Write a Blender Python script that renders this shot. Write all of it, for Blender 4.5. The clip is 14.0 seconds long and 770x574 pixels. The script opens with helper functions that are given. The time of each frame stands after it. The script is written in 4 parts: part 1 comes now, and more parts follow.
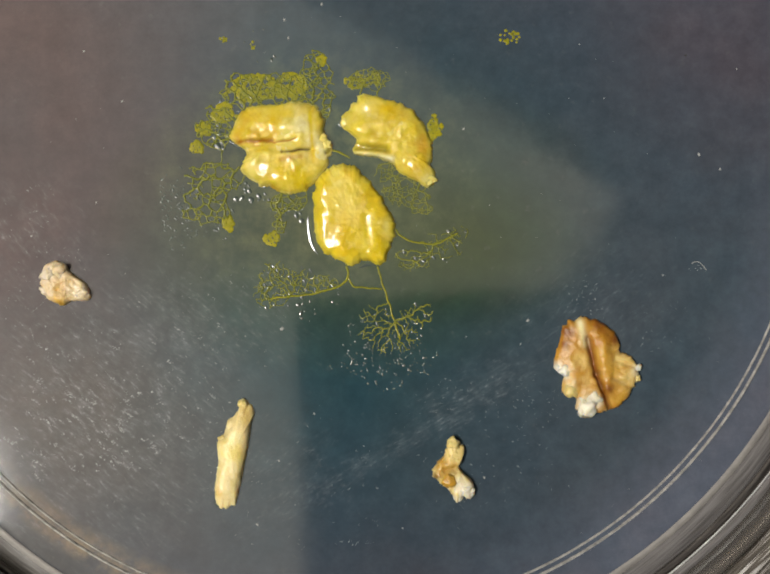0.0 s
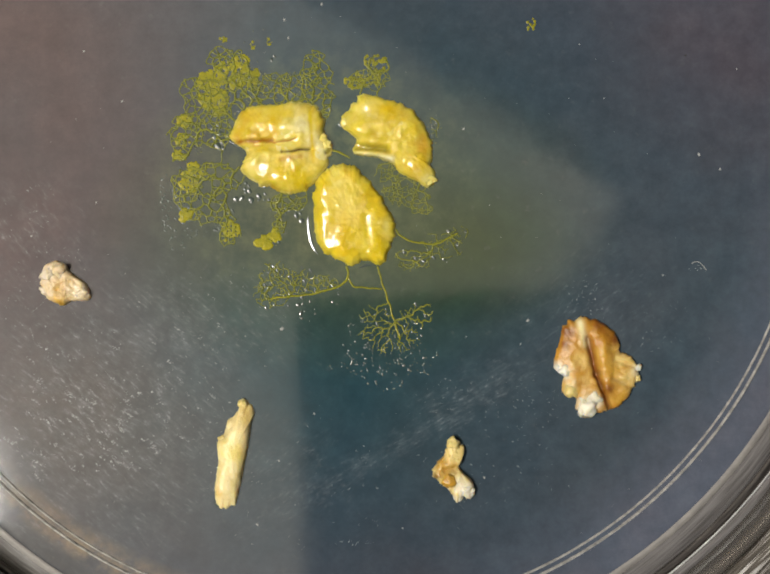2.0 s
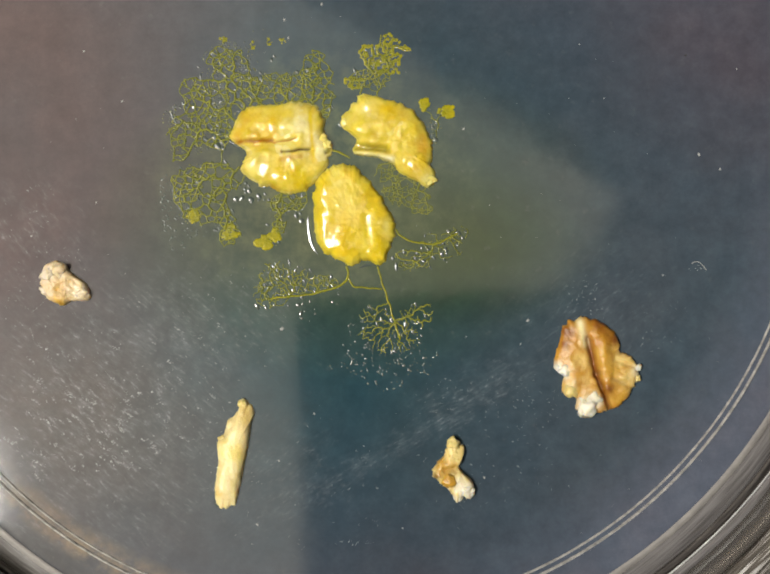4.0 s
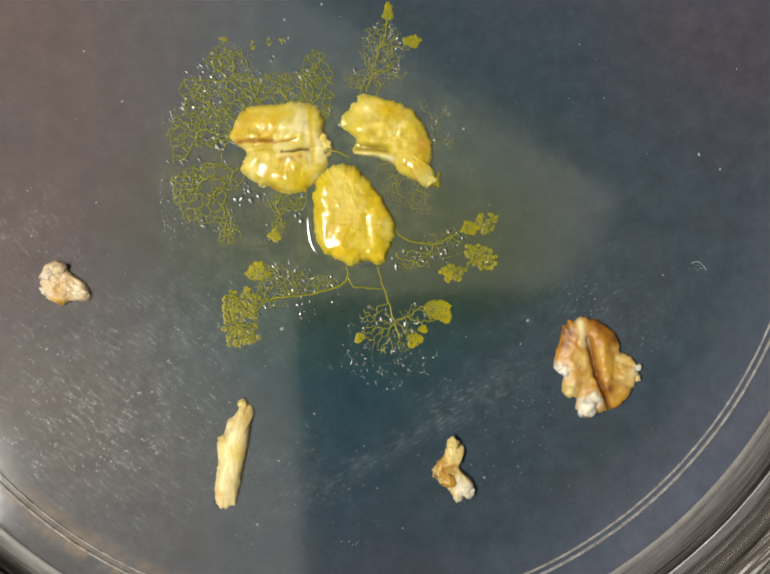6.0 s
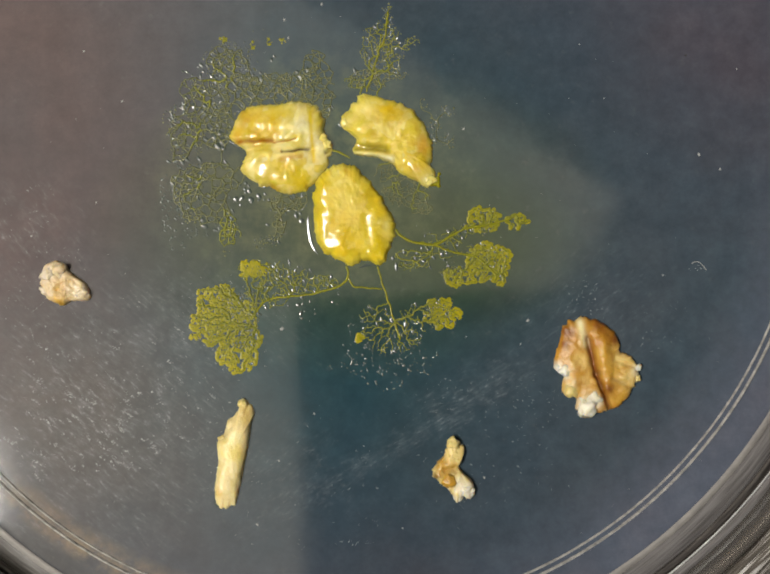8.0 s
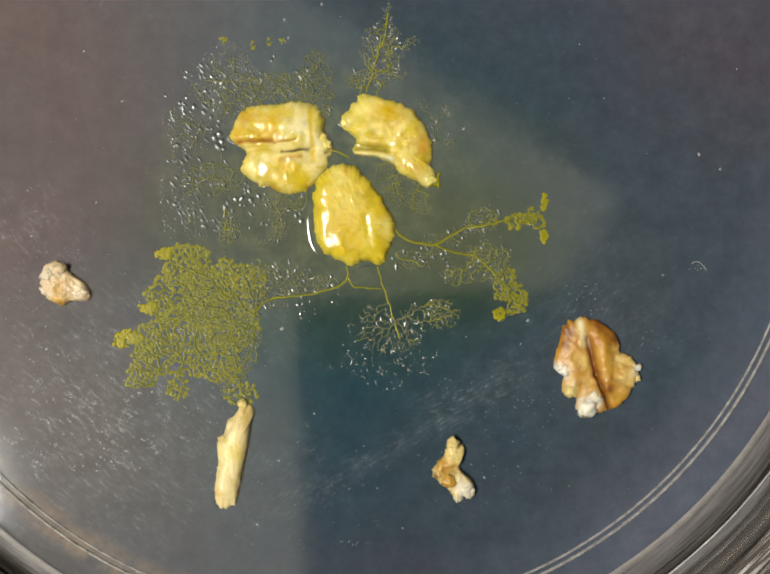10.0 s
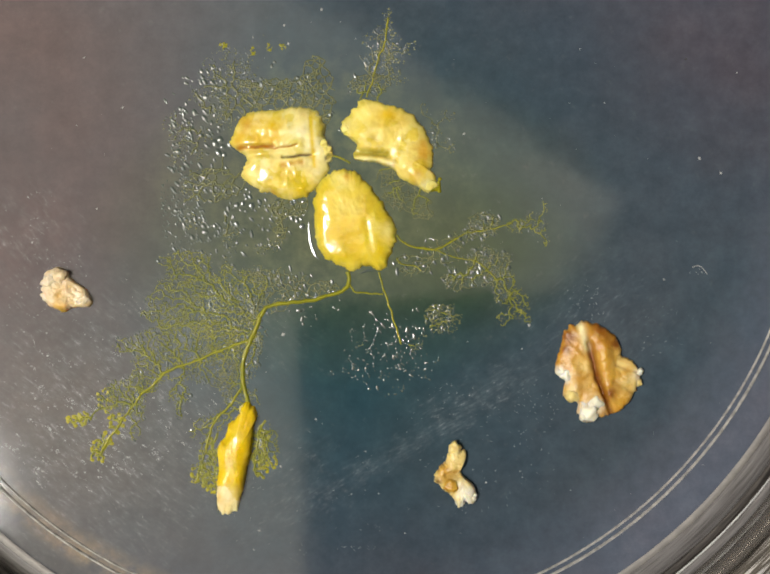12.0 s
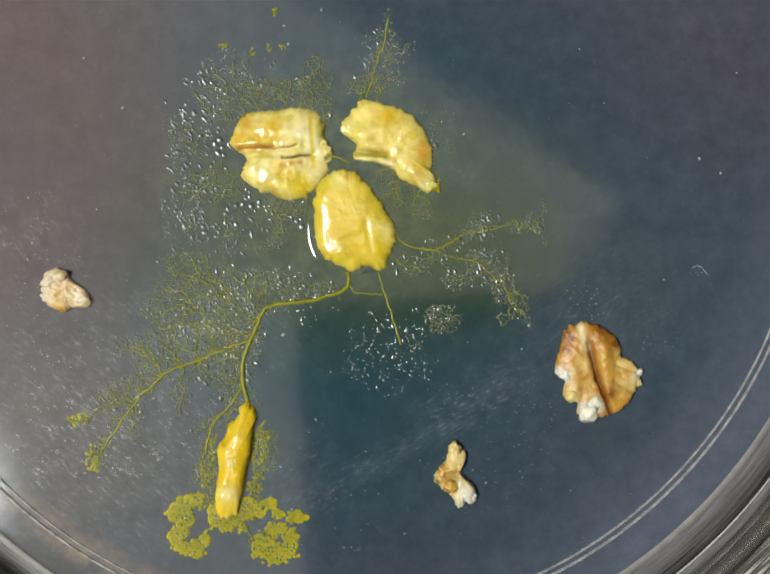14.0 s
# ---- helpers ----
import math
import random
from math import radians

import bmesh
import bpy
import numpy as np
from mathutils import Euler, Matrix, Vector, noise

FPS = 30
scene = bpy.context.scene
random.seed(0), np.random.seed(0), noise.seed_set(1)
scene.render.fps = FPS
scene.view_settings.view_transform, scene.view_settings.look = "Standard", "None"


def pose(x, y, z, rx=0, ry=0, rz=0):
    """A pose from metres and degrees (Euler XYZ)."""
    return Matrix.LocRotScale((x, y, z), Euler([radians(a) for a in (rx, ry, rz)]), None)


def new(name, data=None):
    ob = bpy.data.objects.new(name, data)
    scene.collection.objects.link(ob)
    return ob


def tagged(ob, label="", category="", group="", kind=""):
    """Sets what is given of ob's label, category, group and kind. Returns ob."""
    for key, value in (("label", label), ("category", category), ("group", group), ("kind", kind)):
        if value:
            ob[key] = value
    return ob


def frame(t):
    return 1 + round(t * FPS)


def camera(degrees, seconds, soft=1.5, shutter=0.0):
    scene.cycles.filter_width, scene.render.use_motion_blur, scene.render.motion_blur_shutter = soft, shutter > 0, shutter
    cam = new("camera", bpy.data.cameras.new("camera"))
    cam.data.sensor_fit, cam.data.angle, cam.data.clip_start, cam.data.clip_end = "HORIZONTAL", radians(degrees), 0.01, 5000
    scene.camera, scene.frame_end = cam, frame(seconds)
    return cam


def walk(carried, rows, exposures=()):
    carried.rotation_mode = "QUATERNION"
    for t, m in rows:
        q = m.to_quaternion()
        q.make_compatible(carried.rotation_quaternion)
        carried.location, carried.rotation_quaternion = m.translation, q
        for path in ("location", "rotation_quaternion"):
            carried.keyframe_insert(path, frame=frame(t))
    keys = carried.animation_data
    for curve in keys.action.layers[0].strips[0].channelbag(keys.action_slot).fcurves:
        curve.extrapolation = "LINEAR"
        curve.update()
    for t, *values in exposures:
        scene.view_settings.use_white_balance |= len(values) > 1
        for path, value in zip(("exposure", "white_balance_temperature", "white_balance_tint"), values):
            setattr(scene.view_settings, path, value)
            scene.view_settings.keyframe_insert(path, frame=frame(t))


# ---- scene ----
cam = camera(40.0, 14.0, soft=2.0)
S = 45e-6            # metres on the agar for one unit of the plan
HIGH = 0.0969        # the lens above the agar
walk(cam, [
    (0.0, pose(0, 0, HIGH)),
    (11.5, pose(0, 0, HIGH)),
    (11.6, pose(-2.2 * S, 10.6 * S, HIGH, 0, 0, -0.22)),
    (13.0, pose(-2.2 * S, 10.8 * S, HIGH, 0, 0, -0.22)),
    (14.0, pose(-1.8 * S, 11.3 * S, HIGH, 0, 0, -0.24)),
], exposures=[
    (0, -0.06, 6500, 10), (0.5, -0.04, 6500, 10), (1, -0.03, 6500, 10), (1.5, 0, 6500, 10), (2, 0, 6500, 10), (2.5, 0.01, 6500, 10), (3, 0.05, 6500, 10), (5.5, 0.2, 6500, 10), (6, 0.0, 6500, 10), (6.5, 0.12, 6500, 10), (7, -0.05, 6500, 10), (7.5, -0.06, 6500, 10), (8, -0.09, 6500, 10), (10.5, -0.02, 6500, 10), (11, -0.06, 6500, 10), (11.5, 0.15, 6500, 10), (12, 0.12, 6500, 10), (12.5, 0, 6500, 10), (13, 0.15, 6000, 7), (13.5, -0.1, 6000, 7), (14, -0.02, 6000, 7)])


def at(x, y, z=0.0):
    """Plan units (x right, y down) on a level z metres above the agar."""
    k = S * (HIGH - z) / HIGH
    return Vector(((x - 784) * k, (584 - y) * k, z))


# ---- light ----
scene.view_settings.exposure = 0.0
world = bpy.data.worlds.new("room_air")
scene.world = world
world.use_nodes = True
world.node_tree.nodes["Background"].inputs[0].default_value = (0.5, 0.55, 0.65, 1)
world.node_tree.nodes["Background"].inputs[1].default_value = 0.15

UP = 1.6             # the ceiling above the table
lamp = new("strip_lamp_light", bpy.data.lights.new("strip_lamp_light", "AREA"))
lamp.data.shape, lamp.data.size, lamp.data.size_y = "RECTANGLE", 0.14, 0.46
lamp.data.energy, lamp.data.color = 15.5, (1.0, 0.96, 0.89)
lamp.matrix_world = pose(-0.58, -0.06, 1.05, 0, -29, 22)


# ---- materials ----
def material(name):
    m = bpy.data.materials.new(name)
    m.use_nodes = True
    t = m.node_tree
    return m, t, t.nodes["Principled BSDF"]


def link(t, a, b):
    t.links.new(a, b)


def coords(t):
    return t.nodes.new("ShaderNodeTexCoord").outputs["Object"]


def noise_of(t, vec, scale, detail=4.0, rough=0.6):
    n = t.nodes.new("ShaderNodeTexNoise")
    n.inputs["Scale"].default_value, n.inputs["Detail"].default_value, n.inputs["Roughness"].default_value = scale, detail, rough
    link(t, vec, n.inputs["Vector"])
    return n.outputs["Fac"]


def ramp(t, fac, stops):
    r = t.nodes.new("ShaderNodeValToRGB")
    while len(r.color_ramp.elements) < len(stops):
        r.color_ramp.elements.new(0.5)
    for e, (p, c) in zip(r.color_ramp.elements, stops):
        e.position, e.color = p, (*c, 1) if len(c) == 3 else c
    link(t, fac, r.inputs[0])
    return r.outputs[0]


def mix(t, a, b, fac, kind="MIX"):
    n = t.nodes.new("ShaderNodeMix")
    n.data_type, n.blend_type = "RGBA", kind
    for s, v in ((n.inputs[0], fac), (n.inputs[6], a), (n.inputs[7], b)):
        if isinstance(v, (int, float)):
            s.default_value = v
        elif isinstance(v, tuple):
            s.default_value = (*v, 1)
        else:
            link(t, v, s)
    return n.outputs[2]


def bump(t, height, strength, distance, bsdf):
    b = t.nodes.new("ShaderNodeBump")
    b.inputs["Strength"].default_value, b.inputs["Distance"].default_value = strength, distance
    link(t, height, b.inputs["Height"])
    link(t, b.outputs[0], bsdf.inputs["Normal"])


def agar_material():
    m, t, p = material("agar")
    c = coords(t)
    big = noise_of(t, c, 55, 3)
    fine = noise_of(t, c, 900, 4)
    base = ramp(t, big, [(0.3, (0.012, 0.041, 0.060)), (0.7, (0.022, 0.052, 0.068))])
    # greener round the food, greyer towards the wall
    grad = t.nodes.new("ShaderNodeVectorMath")
    grad.operation = "DISTANCE"
    grad.inputs[1].default_value = at(700, 520)
    link(t, c, grad.inputs[0])
    far = ramp(t, scaled(t, grad.outputs["Value"], 1 / 0.045), [(0.25, (0, 0, 0)), (0.85, (1, 1, 1))])
    base = mix(t, base, (0.055, 0.058, 0.080), far)
    mauve = ramp(t, within(t, c, -60, 250, 0, 640, 720), [(0.35, (1, 1, 1)), (1.0, (0, 0, 0))])
    base = mix(t, base, (0.064, 0.048, 0.057), mauve)
    # a paler, bluer reflection by the lower-right wall is painted into the base
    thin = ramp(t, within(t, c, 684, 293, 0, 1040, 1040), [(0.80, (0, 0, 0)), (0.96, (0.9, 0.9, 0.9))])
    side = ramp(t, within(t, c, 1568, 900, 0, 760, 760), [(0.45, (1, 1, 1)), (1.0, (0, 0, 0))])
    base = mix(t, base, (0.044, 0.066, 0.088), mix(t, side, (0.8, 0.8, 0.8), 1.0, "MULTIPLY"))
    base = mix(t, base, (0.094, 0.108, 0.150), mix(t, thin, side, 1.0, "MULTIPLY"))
    # the warm glow inside the west rim, painted as mottled tan
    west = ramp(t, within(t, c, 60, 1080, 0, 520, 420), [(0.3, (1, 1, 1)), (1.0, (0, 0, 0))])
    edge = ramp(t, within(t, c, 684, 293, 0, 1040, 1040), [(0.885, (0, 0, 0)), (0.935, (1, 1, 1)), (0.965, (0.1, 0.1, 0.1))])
    glow_mottle = ramp(t, noise_of(t, c, 330, 6, 0.7), [(0.38, (0.05, 0.05, 0.05)), (0.62, (0.9, 0.9, 0.9))])
    base = mix(t, base, (0.27, 0.20, 0.125), mix(t, mix(t, west, edge, 1.0, "MULTIPLY"), glow_mottle, 1.0, "MULTIPLY"))
    base = mix(t, base, (0.088, 0.078, 0.078), ramp(t, within(t, c, 150, 860, 0, 430, 330), [(0.2, (0.65, 0.65, 0.65)), (1.0, (0, 0, 0))]))
    # darker base stands in for the panel's fading reflection beside the third flake
    base = mix(t, base, (0.012, 0.028, 0.014), ramp(t, within(t, c, 940, 500, 0, 260, 170), [(0.2, (0.95, 0.95, 0.95)), (1.0, (0, 0, 0))]))
    outer = ramp(t, within(t, c, 684, 293, 0, 1040, 1040), [(0.945, (0, 0, 0)), (0.975, (0.8, 0.8, 0.8))])
    base = mix(t, base, (0.042, 0.046, 0.056), mix(t, west, outer, 1.0, "MULTIPLY"))
    green = ramp(t, within(t, c, 720, 450, 0, 560, 330), [(0.2, (0.75, 0.75, 0.75)), (1.0, (0, 0, 0))])
    base = mix(t, base, (0.034, 0.050, 0.013), green)
    cloud = mix(t, ramp(t, within(t, c, 640, 360, 0, 360, 300), [(0.3, (1, 1, 1)), (1.0, (0, 0, 0))]), ramp(t, noise_of(t, c, 420, 5, 0.65), [(0.40, (0, 0, 0)), (0.68, (0.75, 0.75, 0.75))]), 1.0, "MULTIPLY")
    base = mix(t, base, (0.082, 0.094, 0.050), cloud)
    base = mix(t, base, (0.10, 0.11, 0.115), ramp(t, fine, [(0.62, (0, 0, 0)), (0.8, (0.3, 0.3, 0.3))]))
    base = mix(t, base, ramp(t, noise_of(t, c, 420, 7, 0.75), [(0.30, (0.80, 0.81, 0.82)), (0.5, (1, 1, 1)), (0.70, (1.24, 1.22, 1.19))]), 1.0, "MULTIPLY")
    base = mix(t, base, ramp(t, noise_of(t, c, 70, 4, 0.6), [(0.35, (0.96, 1.01, 1.0)), (0.65, (1.10, 0.99, 0.93))]), 1.0, "MULTIPLY")
    # wiped scuffs: soft strokes in the wiping direction
    for x, y, ang, rx, ry, turn, amount in ((190, 850, 0, 350, 350, 38, 1.0), (770, 930, 29, 420, 42, -30, 0.5), (960, 800, 27, 190, 70, -30, 0.7), (420, 660, 0, 260, 160, 40, 0.5), (60, 480, 0, 160, 160, 50, 0.6), (1200, 640, 0, 200, 160, -40, 0.35), (560, 960, 0, 220, 150, -40, 0.3)):
        mask = ramp(t, within(t, c, x, y, ang, rx, ry), [(0.0, (1, 1, 1)), (1.0, (0, 0, 0))])
        turned = t.nodes.new("ShaderNodeMapping")
        turned.inputs["Rotation"].default_value = (0, 0, radians(turn))
        link(t, c, turned.inputs["Vector"])
        drawn = t.nodes.new("ShaderNodeMapping")
        drawn.inputs["Scale"].default_value = (900, 2700, 1)
        link(t, turned.outputs[0], drawn.inputs["Vector"])
        strokes = ramp(t, noise_of(t, drawn.outputs[0], 1.0, 6, 0.7), [(0.42, (0.04 * amount,) * 3), (0.57, (0.18 * amount,) * 3), (0.70, (1.0 * amount,) * 3)])
        patchy = ramp(t, noise_of(t, c, 520, 4, 0.65), [(0.40, (0.12, 0.12, 0.12)), (0.62, (1, 1, 1))])
        both = mix(t, mix(t, mask, strokes, 1.0, "MULTIPLY"), patchy, 1.0, "MULTIPLY")
        base = mix(t, base, (0.36, 0.38, 0.40), both)
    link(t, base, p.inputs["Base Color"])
    link(t, ramp(t, noise_of(t, c, 300, 6, 0.7), [(0.35, (0.080,) * 3), (0.65, (0.106,) * 3)]), p.inputs["Roughness"])
    p.inputs["IOR"].default_value = 1.36
    # dried slime round the food roughens the gel
    crust = ramp(t, within(t, c, 620, 360, 0, 360, 330), [(0.25, (0.7, 0.7, 0.7)), (0.6, (0.3, 0.3, 0.3)), (1.0, (0, 0, 0))])
    grain = mix(t, noise_of(t, c, 1500, 4, 0.7), noise_of(t, c, 420, 3), 0.45)
    rise = mix(t, noise_of(t, c, 260, 3), mix(t, grain, (1.6, 1.6, 1.6), 1.0, "MULTIPLY"), crust)
    bump(t, rise, 0.05, 0.0003, p)
    return m


def within(t, c, x, y, angle, rx, ry):
    """0 in the middle of an oval on the agar, 1 at its edge."""
    m = t.nodes.new("ShaderNodeMapping")
    m.vector_type = "TEXTURE"
    m.inputs["Location"].default_value = at(x, y)
    m.inputs["Rotation"].default_value = (0, 0, radians(angle))
    m.inputs["Scale"].default_value = (rx * S, ry * S, 1)
    link(t, c, m.inputs["Vector"])
    n = t.nodes.new("ShaderNodeVectorMath")
    n.operation = "LENGTH"
    link(t, m.outputs[0], n.inputs[0])
    return n.outputs["Value"]


def scaled(t, v, k, add=0.0):
    n = t.nodes.new("ShaderNodeMath")
    n.operation = "MULTIPLY_ADD"
    n.inputs[1].default_value, n.inputs[2].default_value = k, add
    link(t, v, n.inputs[0])
    return n.outputs[0]


def slime_material(name, dark, light, rough, scale=700, ior=1.38):
    m, t, p = material(name)
    c = coords(t)
    n = noise_of(t, c, scale, 4, 0.7)
    base = ramp(t, n, [(0.3, dark), (0.7, light)])
    geo = t.nodes.new("ShaderNodeNewGeometry")
    base = mix(t, base, tuple(v * 0.6 for v in dark), scaled(t, geo.outputs["Random Per Island"], 0.5), "MIX")
    link(t, base, p.inputs["Base Color"])
    p.inputs["Roughness"].default_value = rough
    p.inputs["IOR"].default_value = ior
    bump(t, noise_of(t, c, 3200, 3), 0.4, 0.0001, p)
    return m


def lobe_material():
    """Swollen slime: its pigment is deeper where it lies thicker."""
    m, t, p = material("slime_lobe")
    c = coords(t)
    a = t.nodes.new("ShaderNodeVertexColor")
    a.layer_name = "pigment"
    base = mix(t, a.outputs[0], ramp(t, noise_of(t, c, 2400, 4, 0.7), [(0.3, (0.72, 0.76, 0.7)), (0.7, (1.18, 1.14, 1.0))]), 1.0, "MULTIPLY")
    link(t, base, p.inputs["Base Color"])
    p.inputs["Roughness"].default_value = 0.24
    p.inputs["IOR"].default_value = 1.22
    bump(t, noise_of(t, c, 3600, 3), 0.35, 0.0001, p)
    return m


def flake_material(name, wet):
    m, t, p = material(name)
    c = coords(t)
    a = t.nodes.new("ShaderNodeVertexColor")
    a.layer_name = "pigment"
    n = noise_of(t, c, 600, 5)
    base = mix(t, a.outputs[0], ramp(t, n, [(0.3, (0.66, 0.57, 0.38)), (0.5, (0.90, 0.88, 0.80)), (0.75, (0.96, 0.94, 0.86))]), 0.7, "MULTIPLY")
    pith = ramp(t, noise_of(t, c, 330, 6, 0.7), [(0.50, (0, 0, 0)), (0.72, ((0.42,) if wet < 0.2 else (0.15,)) * 3)])
    base = mix(t, base, (0.78, 0.66, 0.20), pith)
    link(t, base, p.inputs["Base Color"])
    link(t, ramp(t, noise_of(t, c, 300, 3), [(0.35, (wet,) * 3), (0.7, (wet * 2 + 0.02,) * 3)]), p.inputs["Roughness"])
    p.inputs["IOR"].default_value = 1.46
    p.inputs["Subsurface Weight"].default_value = 0.5
    p.inputs["Subsurface Radius"].default_value = (0.0008, 0.0006, 0.0003)
    p.inputs["Subsurface Scale"].default_value = 1.0
    bump(t, noise_of(t, c, 1300, 5, 0.6), 0.16 if wet < 0.2 else 0.7, 0.0002, p)
    return m


def jelly_material():
    """Clear wet jelly over the dark gel."""
    m, t, p = material("clear_jelly")
    base = ramp(t, noise_of(t, coords(t), 300, 3), [(0.3, (0.035, 0.052, 0.048)), (0.7, (0.052, 0.066, 0.058))])
    link(t, base, p.inputs["Base Color"])
    p.inputs["Roughness"].default_value = 0.11
    p.inputs["IOR"].default_value = 1.6
    return m


def clear_material(name, color, ior, rough, clear=1.0):
    m, t, p = material(name)
    p.inputs["Base Color"].default_value = (*color, 1)
    p.inputs["Transmission Weight"].default_value = clear
    p.inputs["IOR"].default_value = ior
    p.inputs["Roughness"].default_value = rough
    c = coords(t)
    bump(t, noise_of(t, c, 150, 3), 0.12, 0.0005, p)
    return m


def plain_material(name, dark, light, scale, rough):
    m, t, p = material(name)
    c = coords(t)
    base = ramp(t, noise_of(t, c, scale, 6), [(0.3, dark), (0.7, light)])
    link(t, base, p.inputs["Base Color"])
    link(t, ramp(t, noise_of(t, c, scale * 3, 3), [(0.3, (rough,) * 3), (0.7, (min(1, rough + 0.2),) * 3)]), p.inputs["Roughness"])
    bump(t, noise_of(t, c, scale * 8, 3), 0.2, 0.001, p)
    return m


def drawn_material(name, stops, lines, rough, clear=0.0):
    """Moulded plastic with fine lines and broken streaks, painted highlights among them, that run round the dish."""
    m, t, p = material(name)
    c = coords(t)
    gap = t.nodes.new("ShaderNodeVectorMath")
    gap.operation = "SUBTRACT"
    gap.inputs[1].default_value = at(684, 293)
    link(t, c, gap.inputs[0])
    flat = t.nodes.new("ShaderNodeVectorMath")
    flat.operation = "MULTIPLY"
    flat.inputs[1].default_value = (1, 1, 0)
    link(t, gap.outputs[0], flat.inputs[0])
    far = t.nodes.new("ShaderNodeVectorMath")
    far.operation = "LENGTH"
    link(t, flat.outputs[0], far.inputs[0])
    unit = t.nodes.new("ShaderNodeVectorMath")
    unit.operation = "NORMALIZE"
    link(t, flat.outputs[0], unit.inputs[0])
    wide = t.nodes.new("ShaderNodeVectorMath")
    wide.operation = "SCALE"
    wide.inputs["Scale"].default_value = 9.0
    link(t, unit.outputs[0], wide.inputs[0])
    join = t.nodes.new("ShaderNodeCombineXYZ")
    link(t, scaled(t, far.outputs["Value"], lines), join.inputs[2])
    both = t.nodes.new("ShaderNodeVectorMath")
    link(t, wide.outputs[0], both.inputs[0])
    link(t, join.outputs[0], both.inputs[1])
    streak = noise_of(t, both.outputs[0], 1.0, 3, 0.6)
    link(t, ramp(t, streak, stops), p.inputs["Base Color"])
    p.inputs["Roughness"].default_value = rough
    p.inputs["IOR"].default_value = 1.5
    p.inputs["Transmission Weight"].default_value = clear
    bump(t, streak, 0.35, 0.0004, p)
    return m


AGAR = agar_material()
LOBE = lobe_material()
VEIN = slime_material("slime_vein", (0.120, 0.140, 0.020), (0.225, 0.228, 0.034), 0.16)
TRAIL = slime_material("slime_trail", (0.098, 0.110, 0.048), (0.175, 0.179, 0.083), 0.14)
RICH = slime_material("slime_rich", (0.17, 0.18, 0.010), (0.30, 0.285, 0.016), 0.14)
OAT = flake_material("swollen_oat", 0.05)
DRY = flake_material("dry_oat", 0.21)
CLEAR = jelly_material()
PLASTIC = clear_material("clear_plastic", (0.42, 0.385, 0.35), 1.5, 0.05, 0.78)
SCUFF = plain_material("plastic_edge", (0.14, 0.139, 0.135), (0.43, 0.415, 0.39), 1300, 0.2)
BAND = plain_material("tan_edge", (0.19, 0.18, 0.175), (0.27, 0.255, 0.24), 700, 0.4)
GREY = drawn_material("grey_moulding", [(0.30, (0.070, 0.065, 0.063)), (0.60, (0.165, 0.158, 0.160))], 6000, 0.3)
# SHEEN: white highlight streaks painted into the plastic's colour
SHEEN = drawn_material("painted_sheen_moulding", [(0.30, (0.03, 0.027, 0.024)), (0.52, (0.12, 0.105, 0.09)), (0.62, (0.5, 0.48, 0.46)), (0.72, (0.7, 0.7, 0.7))], 7000, 0.22)
DIM = drawn_material("dark_moulding", [(0.35, (0.018, 0.016, 0.015)), (0.7, (0.075, 0.067, 0.063))], 5000, 0.3)
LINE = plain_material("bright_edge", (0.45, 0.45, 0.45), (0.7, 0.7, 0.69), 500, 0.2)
SPECK = plain_material("pale_residue", (0.10, 0.115, 0.12), (0.34, 0.36, 0.37), 2000, 0.35)
TABLE = plain_material("dark_bench", (0.40, 0.36, 0.32), (0.52, 0.46, 0.41), 60, 0.35)
WALL = plain_material("room_paint", (0.42, 0.42, 0.44), (0.5, 0.5, 0.52), 2, 0.8)
BLACK = plain_material("black_glass", (0.008, 0.012, 0.018), (0.012, 0.016, 0.024), 40, 0.25)
FLECK = plain_material("white_fleck", (0.22, 0.23, 0.23), (0.38, 0.38, 0.37), 900, 0.2)
DOT = plain_material("dark_grit", (0.01, 0.01, 0.01), (0.02, 0.02, 0.02), 900, 0.6)

GLOW, gt, gp = material("lit_diffuser")
gp.inputs["Base Color"].default_value = (0.8, 0.8, 0.8, 1)
gp.inputs["Emission Color"].default_value = (1.0, 0.91, 0.70, 1)
gp.inputs["Emission Strength"].default_value = 2.65


# ---- building ----
def made(name, verts, faces, mat, parent=None, smooth=True):
    me = bpy.data.meshes.new(name)
    me.from_pydata([tuple(map(float, v)) for v in verts], [], faces)
    me.materials.append(mat)
    if smooth:
        me.polygons.foreach_set("use_smooth", [True] * len(me.polygons))
    me.update()
    ob = new(name, me)
    ob.parent = parent
    return ob


def part(name, bm, mat, parent, label=""):
    me = bpy.data.meshes.new(name)
    bm.to_mesh(me)
    bm.free()
    me.materials.append(mat)
    ob = new(name, me)
    ob.parent = parent
    if label:
        tagged(ob, label)
    return ob


def box(name, size, centre, mat, parent=None, bevel=0.0, rz=0.0):
    bm = bmesh.new()
    bmesh.ops.create_cube(bm, size=1.0)
    bmesh.ops.scale(bm, vec=size, verts=bm.verts)
    if bevel:
        bmesh.ops.bevel(bm, geom=bm.edges[:], offset=bevel, segments=3, affect="EDGES")
    bmesh.ops.rotate(bm, matrix=Matrix.Rotation(radians(rz), 3, "Z"), verts=bm.verts)
    bmesh.ops.translate(bm, vec=centre, verts=bm.verts)
    return part(name, bm, mat, parent)


